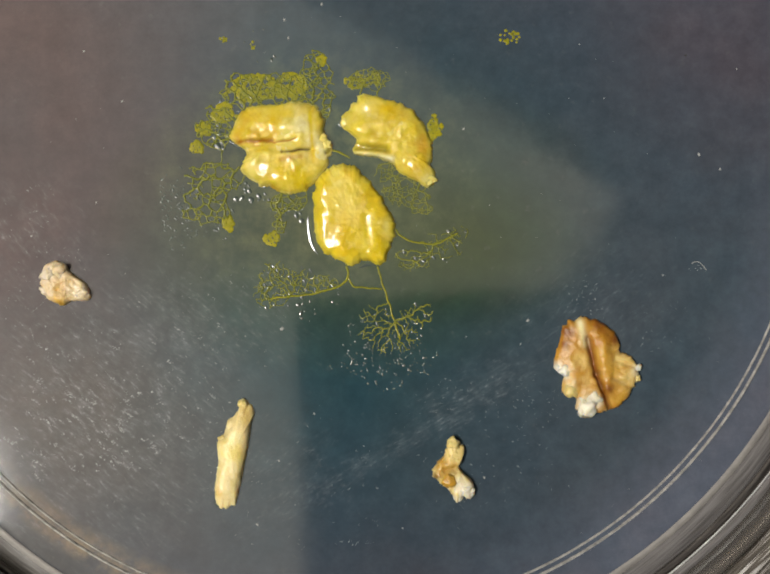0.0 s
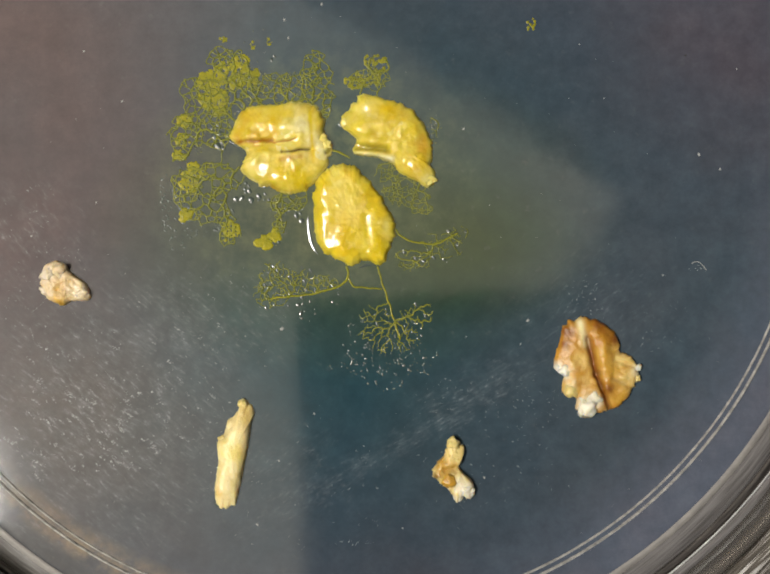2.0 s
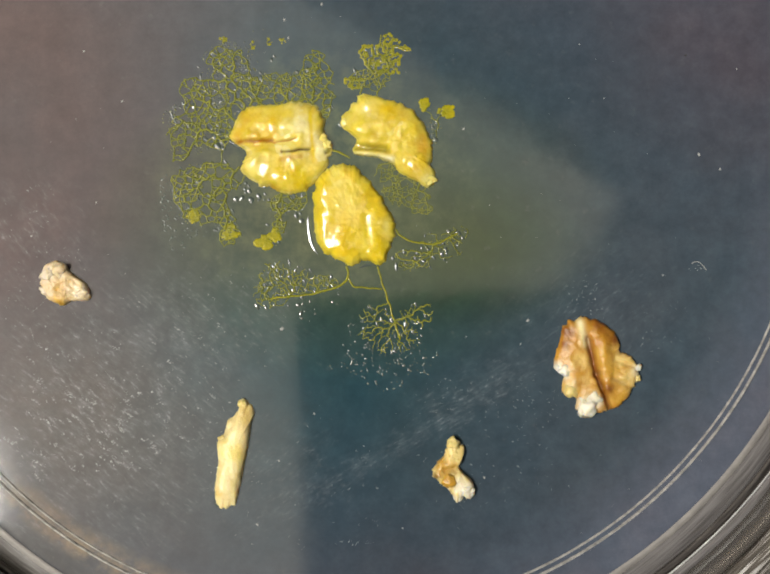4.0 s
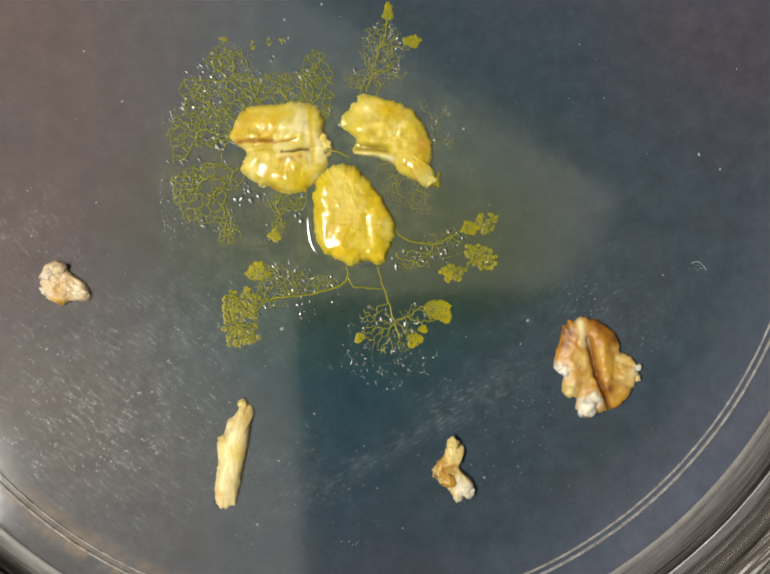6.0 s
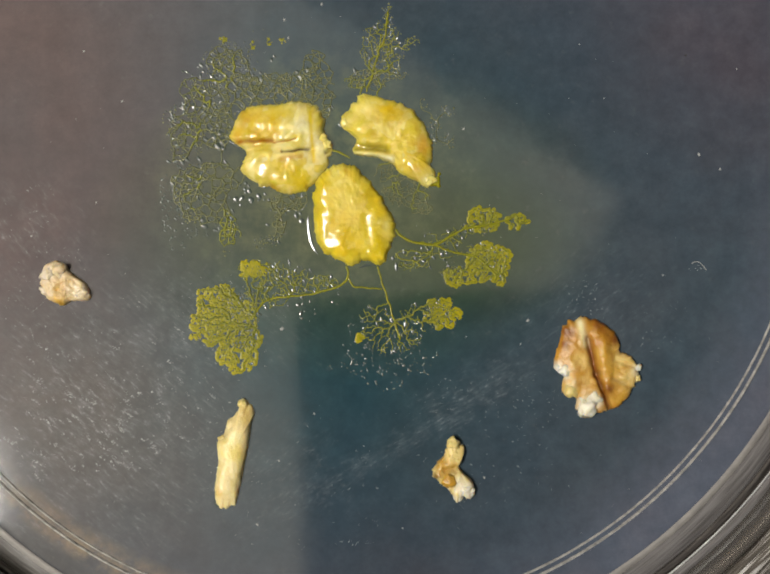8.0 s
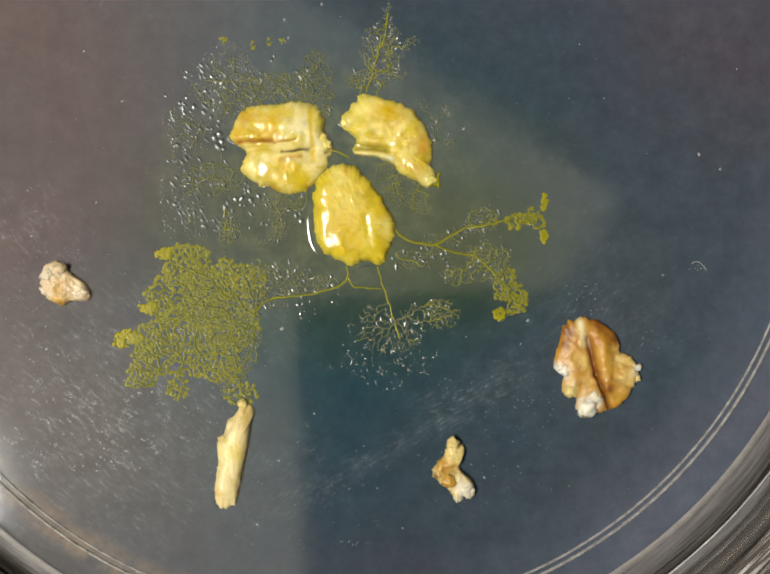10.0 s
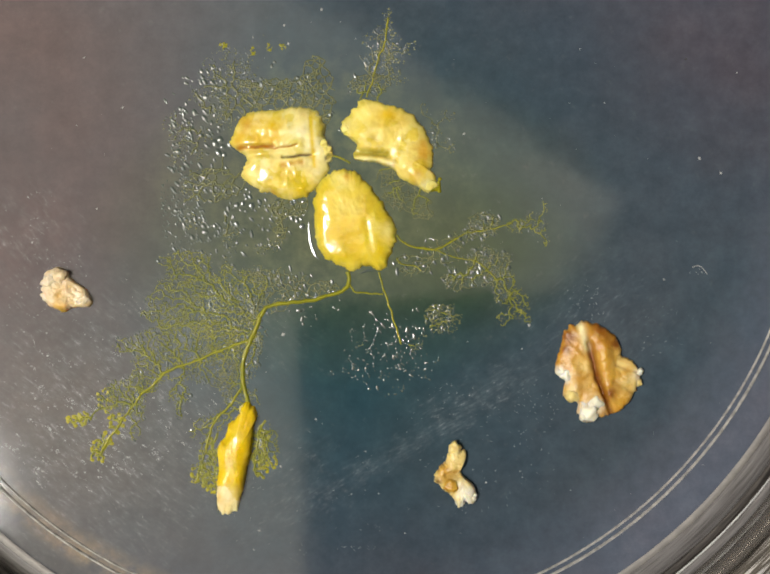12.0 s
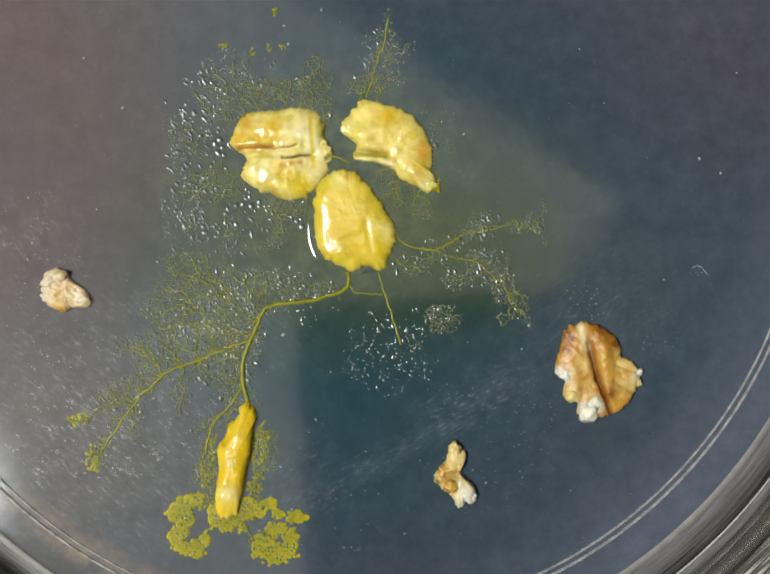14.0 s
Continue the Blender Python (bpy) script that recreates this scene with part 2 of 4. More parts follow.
def lathe(name, profile, centre, mat, parent=None, steps=256, closed=True):
    """profile: (radius, z) in metres, turned round an upright axis."""
    n = len(profile)
    verts = [(centre[0] + r * math.cos(a), centre[1] + r * math.sin(a), z)
             for a in (math.tau * k / steps for k in range(steps)) for r, z in profile]
    faces = [(k * n + i, (k + 1) % steps * n + i, (k + 1) % steps * n + (i + 1) % n, k * n + (i + 1) % n)
             for k in range(steps) for i in range(n if closed else n - 1)]
    return made(name, verts, faces, mat, parent)


# ---- the room and the bench ----
BENCH_Z = -0.0095
tagged(box("bench_top", (1.6, 1.2, 0.04), (0, 0, BENCH_Z - 0.02), TABLE, bevel=0.003),
       "dark laboratory bench top under the dish", "bench", kind="structure")
tagged(box("ceiling", (4.2, 4.2, 0.1), (0, 0, UP + 0.05), WALL), "plain grey painted ceiling", "ceiling", kind="structure")
tagged(box("floor", (4.2, 4.2, 0.1), (0, 0, -0.85), WALL), "plain grey floor of the room", "floor", kind="structure")
for name, x, y, sx, sy in (("wall_north", 0, 2.05, 4.2, 0.1), ("wall_south", 0, -2.05, 4.2, 0.1),
                           ("wall_east", 2.05, 0, 0.1, 4.0), ("wall_west", -2.05, 0, 0.1, 4.0)):
    tagged(box(name, (sx, sy, 2.4), (x, y, 0.4), WALL), "plain grey painted wall", "wall", kind="structure")

# the lit ceiling panel, turned out of true, mirrored in the wet agar
panel = tagged(new("ceiling_light"), "rectangular lit ceiling panel with a white diffuser", "light")
tip = Vector((0.379, 0.145, 0))
along, across = Vector((-0.842, 0.539, 0)), Vector((-0.538, -0.842, 0))
mid = tip + along * 0.665 + across * 0.65
turn = math.degrees(math.atan2(along.y, along.x))
panel.location = (mid.x, mid.y, UP)
panel.rotation_euler = (0, 0, radians(turn))
box("diffuser", (1.31, 1.28, 0.012), (0, 0, -0.014), GLOW, panel)
for x, y, sx, sy in ((0, 0.65, 1.35, 0.02), (0, -0.65, 1.35, 0.02), (0.665, 0, 0.02, 1.28), (-0.665, 0, 0.02, 1.28)):
    box("frame", (sx, sy, 0.03), (x, y, -0.015), WALL, panel)

# the telephone that films, seen as a dark reflection
phone = tagged(new("phone"), "black phone held flat over the dish", "phone")
phone.location = at(784, 584) + Vector((0, 0, HIGH + 0.006))
PX = (HIGH * 2 + 0.006) / HIGH * S
stand = tagged(new("phone_stand"), "black metal stand with a long arm holding the phone", "stand")
box("post", (0.016, 0.016, 0.125), (0.03, -0.30, BENCH_Z + 0.0625), BLACK, stand, 0.002)
box("foot", (0.12, 0.09, 0.008), (0.03, -0.30, BENCH_Z + 0.004), BLACK, stand, 0.002)
box("arm", (0.016, 0.20, 0.008), (0.03, -0.21, HIGH + 0.0175), BLACK, stand, 0.002)
box("body", (0.071, 0.148, 0.007), (-169 * PX + 0.0355 + 0.001, -6 * PX - 0.074, 0.0036), BLACK, phone, 0.0015, 2.0)

# ---- the dish ----
C0 = at(684, 293)
dish = tagged(new("petri_dish"), "clear plastic petri dish with a scuffed double rim", "petri dish")


def R(u, z=0.0):
    return u * S * (HIGH - z) / HIGH


mm = 0.001
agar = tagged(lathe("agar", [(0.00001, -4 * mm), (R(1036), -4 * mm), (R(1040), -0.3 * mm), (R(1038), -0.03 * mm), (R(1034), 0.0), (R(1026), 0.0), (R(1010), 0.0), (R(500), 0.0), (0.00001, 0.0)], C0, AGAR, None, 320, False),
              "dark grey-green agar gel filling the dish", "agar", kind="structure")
lathe("wall", [(0.0001, -9.2 * mm), (R(1150), -9.2 * mm), (R(1168), -8.4 * mm), (R(1190, 0.004), 4 * mm), (R(1185, 0.005), 5 * mm), (R(1172, 0.005), 5 * mm),
               (R(1150, 0.003), 3.2 * mm), (R(1130), -0.6 * mm), (R(1112), -3 * mm), (R(1060), -4 * mm), (R(1036), -4.05 * mm), (0.0001, -4.05 * mm)], C0, PLASTIC, dish, 320, False)
for k, (u, w, h) in enumerate(((957, 2.6, 0.18), (970.5, 3.2, 0.24))):
    lathe("moulded_ring", [(R(u - w), -0.02 * mm), (R(u - w * 0.4), h * mm), (R(u + w * 0.4), h * mm), (R(u + w), -0.02 * mm)], C0, SCUFF, dish, 320, False)


def band(name, u0, u1, z, mat, drop=0.5):
    """A rounded moulding round the dish between two radii, its top z mm above the agar."""
    w = u1 - u0
    line = [(u0, z - drop), (u0 + 0.18 * w, z - 0.1 * drop), (u0 + 0.5 * w, z), (u0 + 0.82 * w, z - 0.1 * drop), (u1, z - drop)]
    lathe(name, [(R(u, q * mm), q * mm) for u, q in line], C0, mat, dish, 320, False)


band("rim_edge", 1035, 1050, 0.06, BAND, 0.12)
lathe("ledge", [(R(1034, -0.0008), -0.8 * mm), (R(1050, -0.0004), -0.4 * mm), (R(1068, -0.0004), -0.4 * mm), (R(1082, -0.0006), -0.6 * mm), (R(1086, -0.001), -1.0 * mm)], C0, GREY, dish, 320, False)
# the groove's shade is put into DIM's dark colour
band("groove", 1082, 1107, -0.8, DIM, 0.6)
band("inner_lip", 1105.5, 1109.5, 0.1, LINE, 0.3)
band("lip_band", 1109, 1129, 0.0, GREY, 0.3)
band("ridge", 1127, 1146, -0.5, DIM)
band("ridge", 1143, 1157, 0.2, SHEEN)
band("ridge", 1155, 1167, -0.2, DIM)
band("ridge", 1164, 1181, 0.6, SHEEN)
band("ridge", 1178, 1200, 0.2, GREY)
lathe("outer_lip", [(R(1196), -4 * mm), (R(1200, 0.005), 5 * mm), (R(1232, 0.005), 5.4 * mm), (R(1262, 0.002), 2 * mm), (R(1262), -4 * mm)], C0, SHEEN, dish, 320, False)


# ---- the oat flakes ----
def spline(points, n):
    """A smooth closed line through points, n places on it."""
    p = np.array(points, float)
    k = len(p)
    out = []
    for j in range(n):
        u = j * k / n
        i, f = int(u) % k, u - int(u)
        a, b, c, d = p[(i - 1) % k], p[i], p[(i + 1) % k], p[(i + 2) % k]
        out.append(0.5 * (2 * b + (c - a) * f + (2 * a - 5 * b + 4 * c - d) * f * f + (3 * b - a - 3 * c + d) * f ** 3))
    return np.array(out)


def flake(name, outline, high, spots, ground, mat, label, ridges=(), lumps=0.25, seed=1, film=None, parent=None, grow=1.0, rings=34, sectors=190, keep=None, edge=0.5, ragged=0.05, tint=None, bulge=4.6):
    """A rolled oat: a soft dome inside its outline, with folds and furrows (ridges: x, y, x, y, width, height in mm) and stains (spots: x, y, radius, colour)."""
    o = spline(outline, sectors)
    mid = o.mean(0)
    rag = np.array([noise.noise(Vector((p[0] * 0.07, p[1] * 0.07, seed * 3.1))) + 0.7 * noise.noise(Vector((p[0] * 0.15, p[1] * 0.15, seed * 2.1))) + 0.6 * noise.noise(Vector((p[0] * 0.3, p[1] * 0.3, seed * 1.3))) for p in o])
    verts, cols, faces = [], [], []
    for i in range(rings + 1):
        rho = i / rings
        for j in range(sectors):
            q = mid + (o[j] - mid) * rho * grow * (1 + ragged * rag[j] * rho ** 3)
            dome = high * max(0.0, 1 - rho ** bulge) ** edge
            z = dome
            v = Vector((q[0] * 0.022, q[1] * 0.022, seed * 7.7))
            z += high * lumps * noise.fractal(v, 1.0, 2.0, 4) * (1 - rho ** 6)
            if mat is OAT:
                z += 0.000024 * noise.fractal(Vector((q[0] * 0.075, q[1] * 0.075, seed * 5.5)), 0.8, 2.0, 2) * (1 - rho ** 6)
            col = np.array(ground, float)
            for x, y, r, c in spots:
                wob = 1.1 + 0.8 * noise.fractal(Vector((q[0] * 0.035, q[1] * 0.035, x)), 0.8, 2.0, 4)
                w = math.exp(-((q[0] - x) ** 2 + (q[1] - y) ** 2) / (r * wob) ** 2 * 1.6)
                col = col * (1 - w) + np.array(c) * w
            if tint:
                col = col * (1 - tint[1]) + np.array(tint[0]) * tint[1]
            for x0, y0, x1, y1, width, h, c in ridges:
                d = np.array((x1 - x0, y1 - y0), float)
                u = min(1, max(0, ((q[0] - x0) * d[0] + (q[1] - y0) * d[1]) / (d @ d)))
                wig = 3 * noise.noise(Vector((q[0] * 0.05, q[1] * 0.05, y0)))
                dist = math.hypot(q[0] - x0 - u * d[0], q[1] - y0 - u * d[1] + wig)
                w = math.exp(-(dist / width) ** 2)
                z += h * w * mm
                if c:
                    col = col * (1 - w) + np.array(c) * w
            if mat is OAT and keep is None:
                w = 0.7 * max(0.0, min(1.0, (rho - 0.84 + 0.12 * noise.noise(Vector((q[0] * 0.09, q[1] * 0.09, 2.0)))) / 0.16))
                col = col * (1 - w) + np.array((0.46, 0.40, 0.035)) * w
            if film is not None:
                z += film[0] * mm * (noise.fractal(Vector((q[0] * 0.024, q[1] * 0.024, seed + 40.0)), 0.9, 2.0, 4) + film[1]) - (0.0002 if rho > 0.97 else 0)
            else:
                z = max(z, 0.00012 * (1 - rho))
            if i == rings:
                z = -0.00015
            verts.append(at(q[0], q[1], 0) + Vector((0, 0, z)))
            cols.append(col)
    for i in range(rings):
        for j in range(sectors):
            a, b = i * sectors + j, i * sectors + (j + 1) % sectors
            if keep is None or keep(mid + (o[j] - mid) * i / rings, i / rings):
                faces.append((a, a + sectors, b + sectors, b))
    ob = made(name, verts, faces, mat, parent)
    layer = ob.data.color_attributes.new("pigment", "FLOAT_COLOR", "POINT")
    layer.data.foreach_set("color", np.c_[np.clip(np.array(cols), 0, 1), np.ones(len(cols))].ravel())
    if label:
        tagged(ob, label, "oat flake", "oat flakes on the agar")
    return ob


YEL, DEEP, CREAM, WHITE, TAN, BROWN, DARK = ((0.68, 0.50, 0.012), (0.64, 0.43, 0.010), (0.78, 0.66, 0.20), (0.84, 0.77, 0.47),
                                             (0.55, 0.32, 0.045), (0.21, 0.065, 0.005), (0.04, 0.016, 0.005))
OAT_A = [(468, 280), (490, 228), (512, 215), (560, 212), (600, 206), (640, 212), (660, 240), (664, 280), (678, 300), (662, 345), (638, 378), (605, 396), (570, 390), (520, 372), (488, 345), (500, 312)]
OAT_B = [(694, 245), (728, 196), (748, 191), (800, 205), (840, 224), (866, 258), (882, 300), (878, 335), (888, 352), (876, 384), (846, 368), (812, 352), (800, 334), (765, 322), (718, 312), (724, 282), (700, 262)]
OAT_C = [(640, 375), (664, 342), (700, 332), (728, 342), (762, 378), (788, 420), (806, 456), (800, 500), (776, 538), (748, 530), (716, 540), (680, 526), (648, 500), (637, 440)]
OAT_D = [(1140, 690), (1150, 660), (1186, 643), (1230, 660), (1258, 690), (1262, 712), (1285, 725), (1302, 748), (1294, 775), (1280, 808), (1245, 836), (1215, 840), (1196, 854), (1172, 836), (1172, 810), (1142, 800), (1146, 756), (1128, 748)]
OAT_E = [(904, 925), (912, 900), (922, 886), (932, 898), (946, 914), (934, 940), (940, 958), (958, 975), (966, 992), (956, 1020), (944, 1010), (930, 1022), (918, 1002), (898, 985), (880, 962), (892, 938)]
OAT_F = [(84, 575), (92, 545), (112, 530), (132, 536), (148, 556), (170, 572), (185, 590), (180, 610), (150, 612), (132, 620), (98, 610), (90, 592)]
OAT_G = [(492, 814), (506, 818), (518, 838), (512, 862), (508, 900), (498, 950), (488, 995), (478, 1026), (460, 1036), (440, 1026), (438, 990), (444, 945), (442, 900), (456, 880), (464, 856), (484, 834)]

RA = ((484, 291, 556, 288, 4.2, -0.18, (0.34, 0.12, 0.004)), (576, 310, 632, 305, 2.6, -0.35, DARK), (480, 303, 640, 303, 7, -0.25, None), (575, 325, 614, 320, 5.0, -0.06, (0.47, 0.24, 0.010)), (560, 292, 604, 284, 2.2, -0.1, (0.36, 0.16, 0.012)),
      (664, 312, 672, 306, 3, -0.2, DARK), (545, 255, 640, 270, 16, 0.22, None), (632, 230, 640, 330, 4, -0.04, YEL))
SA = ((500, 238, 24, TAN), (484, 275, 18, TAN), (560, 268, 16, (0.60, 0.40, 0.03)), (560, 385, 14, TAN), (600, 262, 44, CREAM), (612, 258, 26, WHITE), (640, 290, 26, WHITE), (555, 245, 25, DEEP), (520, 278, 36, DEEP), (585, 340, 26, DEEP), (520, 330, 26, CREAM), (612, 372, 36, YEL))
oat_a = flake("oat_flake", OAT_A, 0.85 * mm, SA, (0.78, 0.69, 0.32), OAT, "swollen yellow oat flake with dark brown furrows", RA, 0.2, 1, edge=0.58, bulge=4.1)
RB = ((724, 318, 796, 326, 8, 0.3, WHITE), (716, 298, 786, 305, 7, -0.6, (0.36, 0.30, 0.03)), (745, 260, 840, 250, 20, 0.2, None))
SB = ((745, 215, 30, CREAM), (790, 230, 28, DEEP), (862, 300, 26, (0.62, 0.36, 0.03)), (848, 345, 14, (0.62, 0.38, 0.06)), (720, 250, 26, CREAM), (872, 365, 18, WHITE), (765, 322, 26, CREAM))
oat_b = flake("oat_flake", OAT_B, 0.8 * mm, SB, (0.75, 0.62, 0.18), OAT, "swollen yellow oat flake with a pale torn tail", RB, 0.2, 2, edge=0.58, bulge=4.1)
RC = ((744, 440, 760, 532, 7, -0.08, None), (690, 340, 720, 350, 12, 0.15, None))
SC = ((690, 358, 22, CREAM), (704, 348, 12, TAN), (784, 462, 22, CREAM), (700, 470, 26, DEEP), (765, 500, 26, YEL))
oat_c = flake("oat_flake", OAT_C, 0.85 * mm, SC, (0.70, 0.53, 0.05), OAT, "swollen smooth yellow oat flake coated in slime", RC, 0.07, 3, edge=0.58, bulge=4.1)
RD = ((1195, 690, 1212, 760, 7, -0.55, BROWN), (1212, 760, 1240, 832, 5, -0.55, BROWN), (1178, 655, 1188, 700, 8, 0.1, WHITE), (1225, 700, 1235, 770, 14, 0.25, None),
      (1250, 730, 1296, 750, 5, -0.2, None), (1245, 765, 1290, 790, 5, -0.2, None))
PALE, SNOW = (0.72, 0.57, 0.24), (0.78, 0.75, 0.66)
SD = ((1275, 765, 30, PALE), (1262, 735, 22, PALE), (1240, 750, 24, TAN), (1190, 770, 24, (0.62, 0.40, 0.12)), (1255, 812, 20, TAN), (1150, 760, 16, SNOW), (1160, 792, 18, PALE),
      (1190, 832, 24, SNOW), (1208, 815, 16, SNOW), (1132, 746, 12, SNOW), (1298, 748, 12, SNOW), (1160, 690, 26, (0.50, 0.24, 0.03)), (1146, 700, 10, BROWN), (1222, 658, 24, BROWN), (1152, 672, 14, BROWN), (1182, 735, 22, (0.66, 0.47, 0.16)), (1210, 700, 14, (0.45, 0.19, 0.02)), (1250, 692, 16, BROWN), (1228, 720, 22, TAN), (1236, 790, 10, BROWN))
oat_d = flake("oat_flake", OAT_D, 0.85 * mm, SD, (0.52, 0.27, 0.035), DRY, "toasted brown oat flake with white crumbly edges", RD, 0.3, 4, edge=0.35, ragged=0.06)
SE = ((888, 966, 8, DARK), (902, 950, 12, BROWN), (925, 945, 8, TAN), (918, 905, 22, PALE), (900, 945, 16, TAN), (912, 972, 18, TAN), (945, 1000, 32, SNOW), (930, 930, 14, PALE))
oat_e = flake("oat_flake", OAT_E, 0.85 * mm, SE, PALE, DRY, "small crumbled oat flake, tan with a white end", ((905, 955, 940, 950, 5, -0.4, None),), 0.35, 5, edge=0.4, ragged=0.12)
HUSK = (0.66, 0.57, 0.45)
SF = ((100, 560, 30, HUSK), (125, 585, 26, (0.60, 0.42, 0.20)), (128, 614, 14, TAN), (122, 588, 9, TAN), (170, 595, 24, HUSK))
oat_f = flake("oat_flake", OAT_F, 0.8 * mm, SF, (0.64, 0.50, 0.33), DRY, "small lumpy pale oat crumb", (), 0.45, 6, edge=0.4, ragged=0.06)
SG = ((500, 840, 26, (0.6, 0.45, 0.16)), (478, 920, 26, CREAM), (446, 1000, 12, (0.66, 0.47, 0.18)), (470, 990, 16, (0.76, 0.66, 0.38)), (487, 1000, 9, (0.62, 0.44, 0.16)))
oat_g = flake("oat_flake", OAT_G, 0.9 * mm, SG, (0.75, 0.645, 0.35), DRY, "long narrow cream oat flake", ((456, 885, 470, 870, 6, -0.2, None),), 0.10, 7, edge=0.6, bulge=3.0)


def wet_edge(owner, outline, wide, first, last, away=6.0):
    """Water drawn up in a low even slope against a soaked flake along a stretch of its outline (in corners of the outline)."""
    k, n = len(outline), 30
    o = spline(outline, k * 12)
    mid = o.mean(0)
    line = ((1.35, -0.05), (1.0, 0.0), (0.8, 0.05), (0.2, 0.20), (0.0, 0.23), (-0.3, 0.2), (-1.0, -0.05))
    v, f = [], []
    for j in range(n + 1):
        u = j / n
        g = (first + (last - first) * u) * 12
        i0, h = int(g), g - int(g)
        p = o[i0 % (k * 12)] * (1 - h) + o[(i0 + 1) % (k * 12)] * h
        out = (p - mid) / np.hypot(*(p - mid))
        p = p + out * away
        r = wide * (math.sin(math.pi * u) ** 0.7 + 0.03)
        for x, z in line:
            q = p + out * r * x
            v.append(at(q[0], q[1]) + Vector((0, 0, z * r * S)))
    m = len(line)
    for j in range(n):
        for i in range(m - 1):
            f.append((j * m + i, j * m + i + 1, (j + 1) * m + i + 1, (j + 1) * m + i))
    made("wet_edge", v, f, CLEAR, owner)


def crumbs(owner, spots, mat, name="crumb"):
    """Lumpy torn bits on a flake's edge: x, y, radius, height in mm, colour."""
    for k, (x, y, rad, h, colour) in enumerate(spots):
        bm = bmesh.new()
        bmesh.ops.create_icosphere(bm, subdivisions=3, radius=1.0)
        for q in bm.verts:
            n = noise.fractal(q.co * 1.3 + Vector((x, y, 0)), 1.0, 2.0, 3)
            q.co *= 1 + 0.5 * n
            q.co = Vector((q.co.x * rad * S, q.co.y * rad * S, q.co.z * rad * S * 0.6 + h * mm)) + at(x, y)
        ob = part(name, bm, mat, owner)
        ob.data.polygons.foreach_set("use_smooth", [True] * len(ob.data.polygons))
        layer = ob.data.color_attributes.new("pigment", "FLOAT_COLOR", "POINT")
        layer.data.foreach_set("color", np.tile((*colour, 1.0), len(ob.data.vertices)))


wet_edge(oat_a, OAT_A, 4, 15.2, 16.2, 3.0)
wet_edge(oat_b, OAT_B, 4, 15.8, 16.8, 2.0)
wet_edge(oat_c, OAT_C, 3.8, 11.7, 13.0, 10.0)
wet_edge(oat_c, OAT_C, 4, 0.0, 0.7, 2.0)
wet_edge(oat_c, OAT_C, 3.2, 8.6, 9.6, 9.0)
wet_edge(oat_g, OAT_G, 2.6, 1.6, 3.6, 2.0)
wet_edge(oat_g, OAT_G, 2.6, 8.6, 11.0, 2.0)
crumbs(oat_a, ((666, 296, 10, 0.35, CREAM), (658, 282, 9, 0.45, CREAM)), OAT)
crumbs(oat_b, ((874, 364, 13, 0.2, CREAM), (704, 250, 10, 0.2, CREAM)), OAT)
crumbs(oat_d, ((1135, 746, 8, 0.4, SNOW), (1150, 752, 12, 0.6, SNOW), (1192, 828, 20, 0.6, SNOW), (1206, 812, 16, 0.7, SNOW), (1298, 747, 7, 0.4, SNOW), (1294, 768, 8, 0.4, PALE), (1160, 795, 14, 0.5, PALE)), DRY)
crumbs(oat_e, ((945, 990, 16, 0.4, SNOW), (956, 1000, 11, 0.4, SNOW), (932, 1008, 10, 0.3, SNOW), (912, 975, 14, 0.8, TAN), (922, 900, 12, 0.6, PALE), (890, 965, 7, 0.3, DARK)), DRY)
crumbs(oat_f, ((100, 560, 14, 0.5, HUSK), (95, 590, 10, 0.3, HUSK), (170, 596, 13, 0.4, HUSK), (130, 612, 9, 0.3, TAN), (125, 550, 15, 0.6, (0.62, 0.5, 0.34))), DRY)
crumbs(oat_g, ((494, 820, 9, 0.3, PALE), (452, 893, 7, 0.25, PALE)), DRY)


# ---- the slime mould ----
slime = tagged(new("slime_mould"), "yellow-green slime mould creeping in branching veins over agar", "slime mould")
MOVES = []           # (part, rows)
rng = np.random.default_rng(7)


def swell(ob, start, end=None, depth=0.9, drift=(0.0, 0.0), rise=0.35):
    """The piece swells up out of the gel at start, flowing outward by drift, and draws back into it at end."""
    dx, dy = -drift[0] * S, drift[1] * S
    low, back = pose(dx, dy, -depth * mm), pose(0, 0, -depth * mm)
    rows = []
    if start > 0:
        rows += [(0.0, low)]
        if start - rise > 0.02:
            rows += [(start - rise, low)]
        rows += [(max(start, 0.04), pose(0, 0, 0))]
    else:
        rows += [(0.0, pose(0, 0, 0))]
    if end is not None and end < 14:
        e0 = max(rows[-1][0] + 0.05, end - 0.5)
        rows += [(e0, pose(0, 0, 0)), (min(14.0, e0 + 1.1), back)]
    if rows[-1][0] < 14:
        rows += [(14.0, rows[-1][1])]
    MOVES.append((ob, rows))


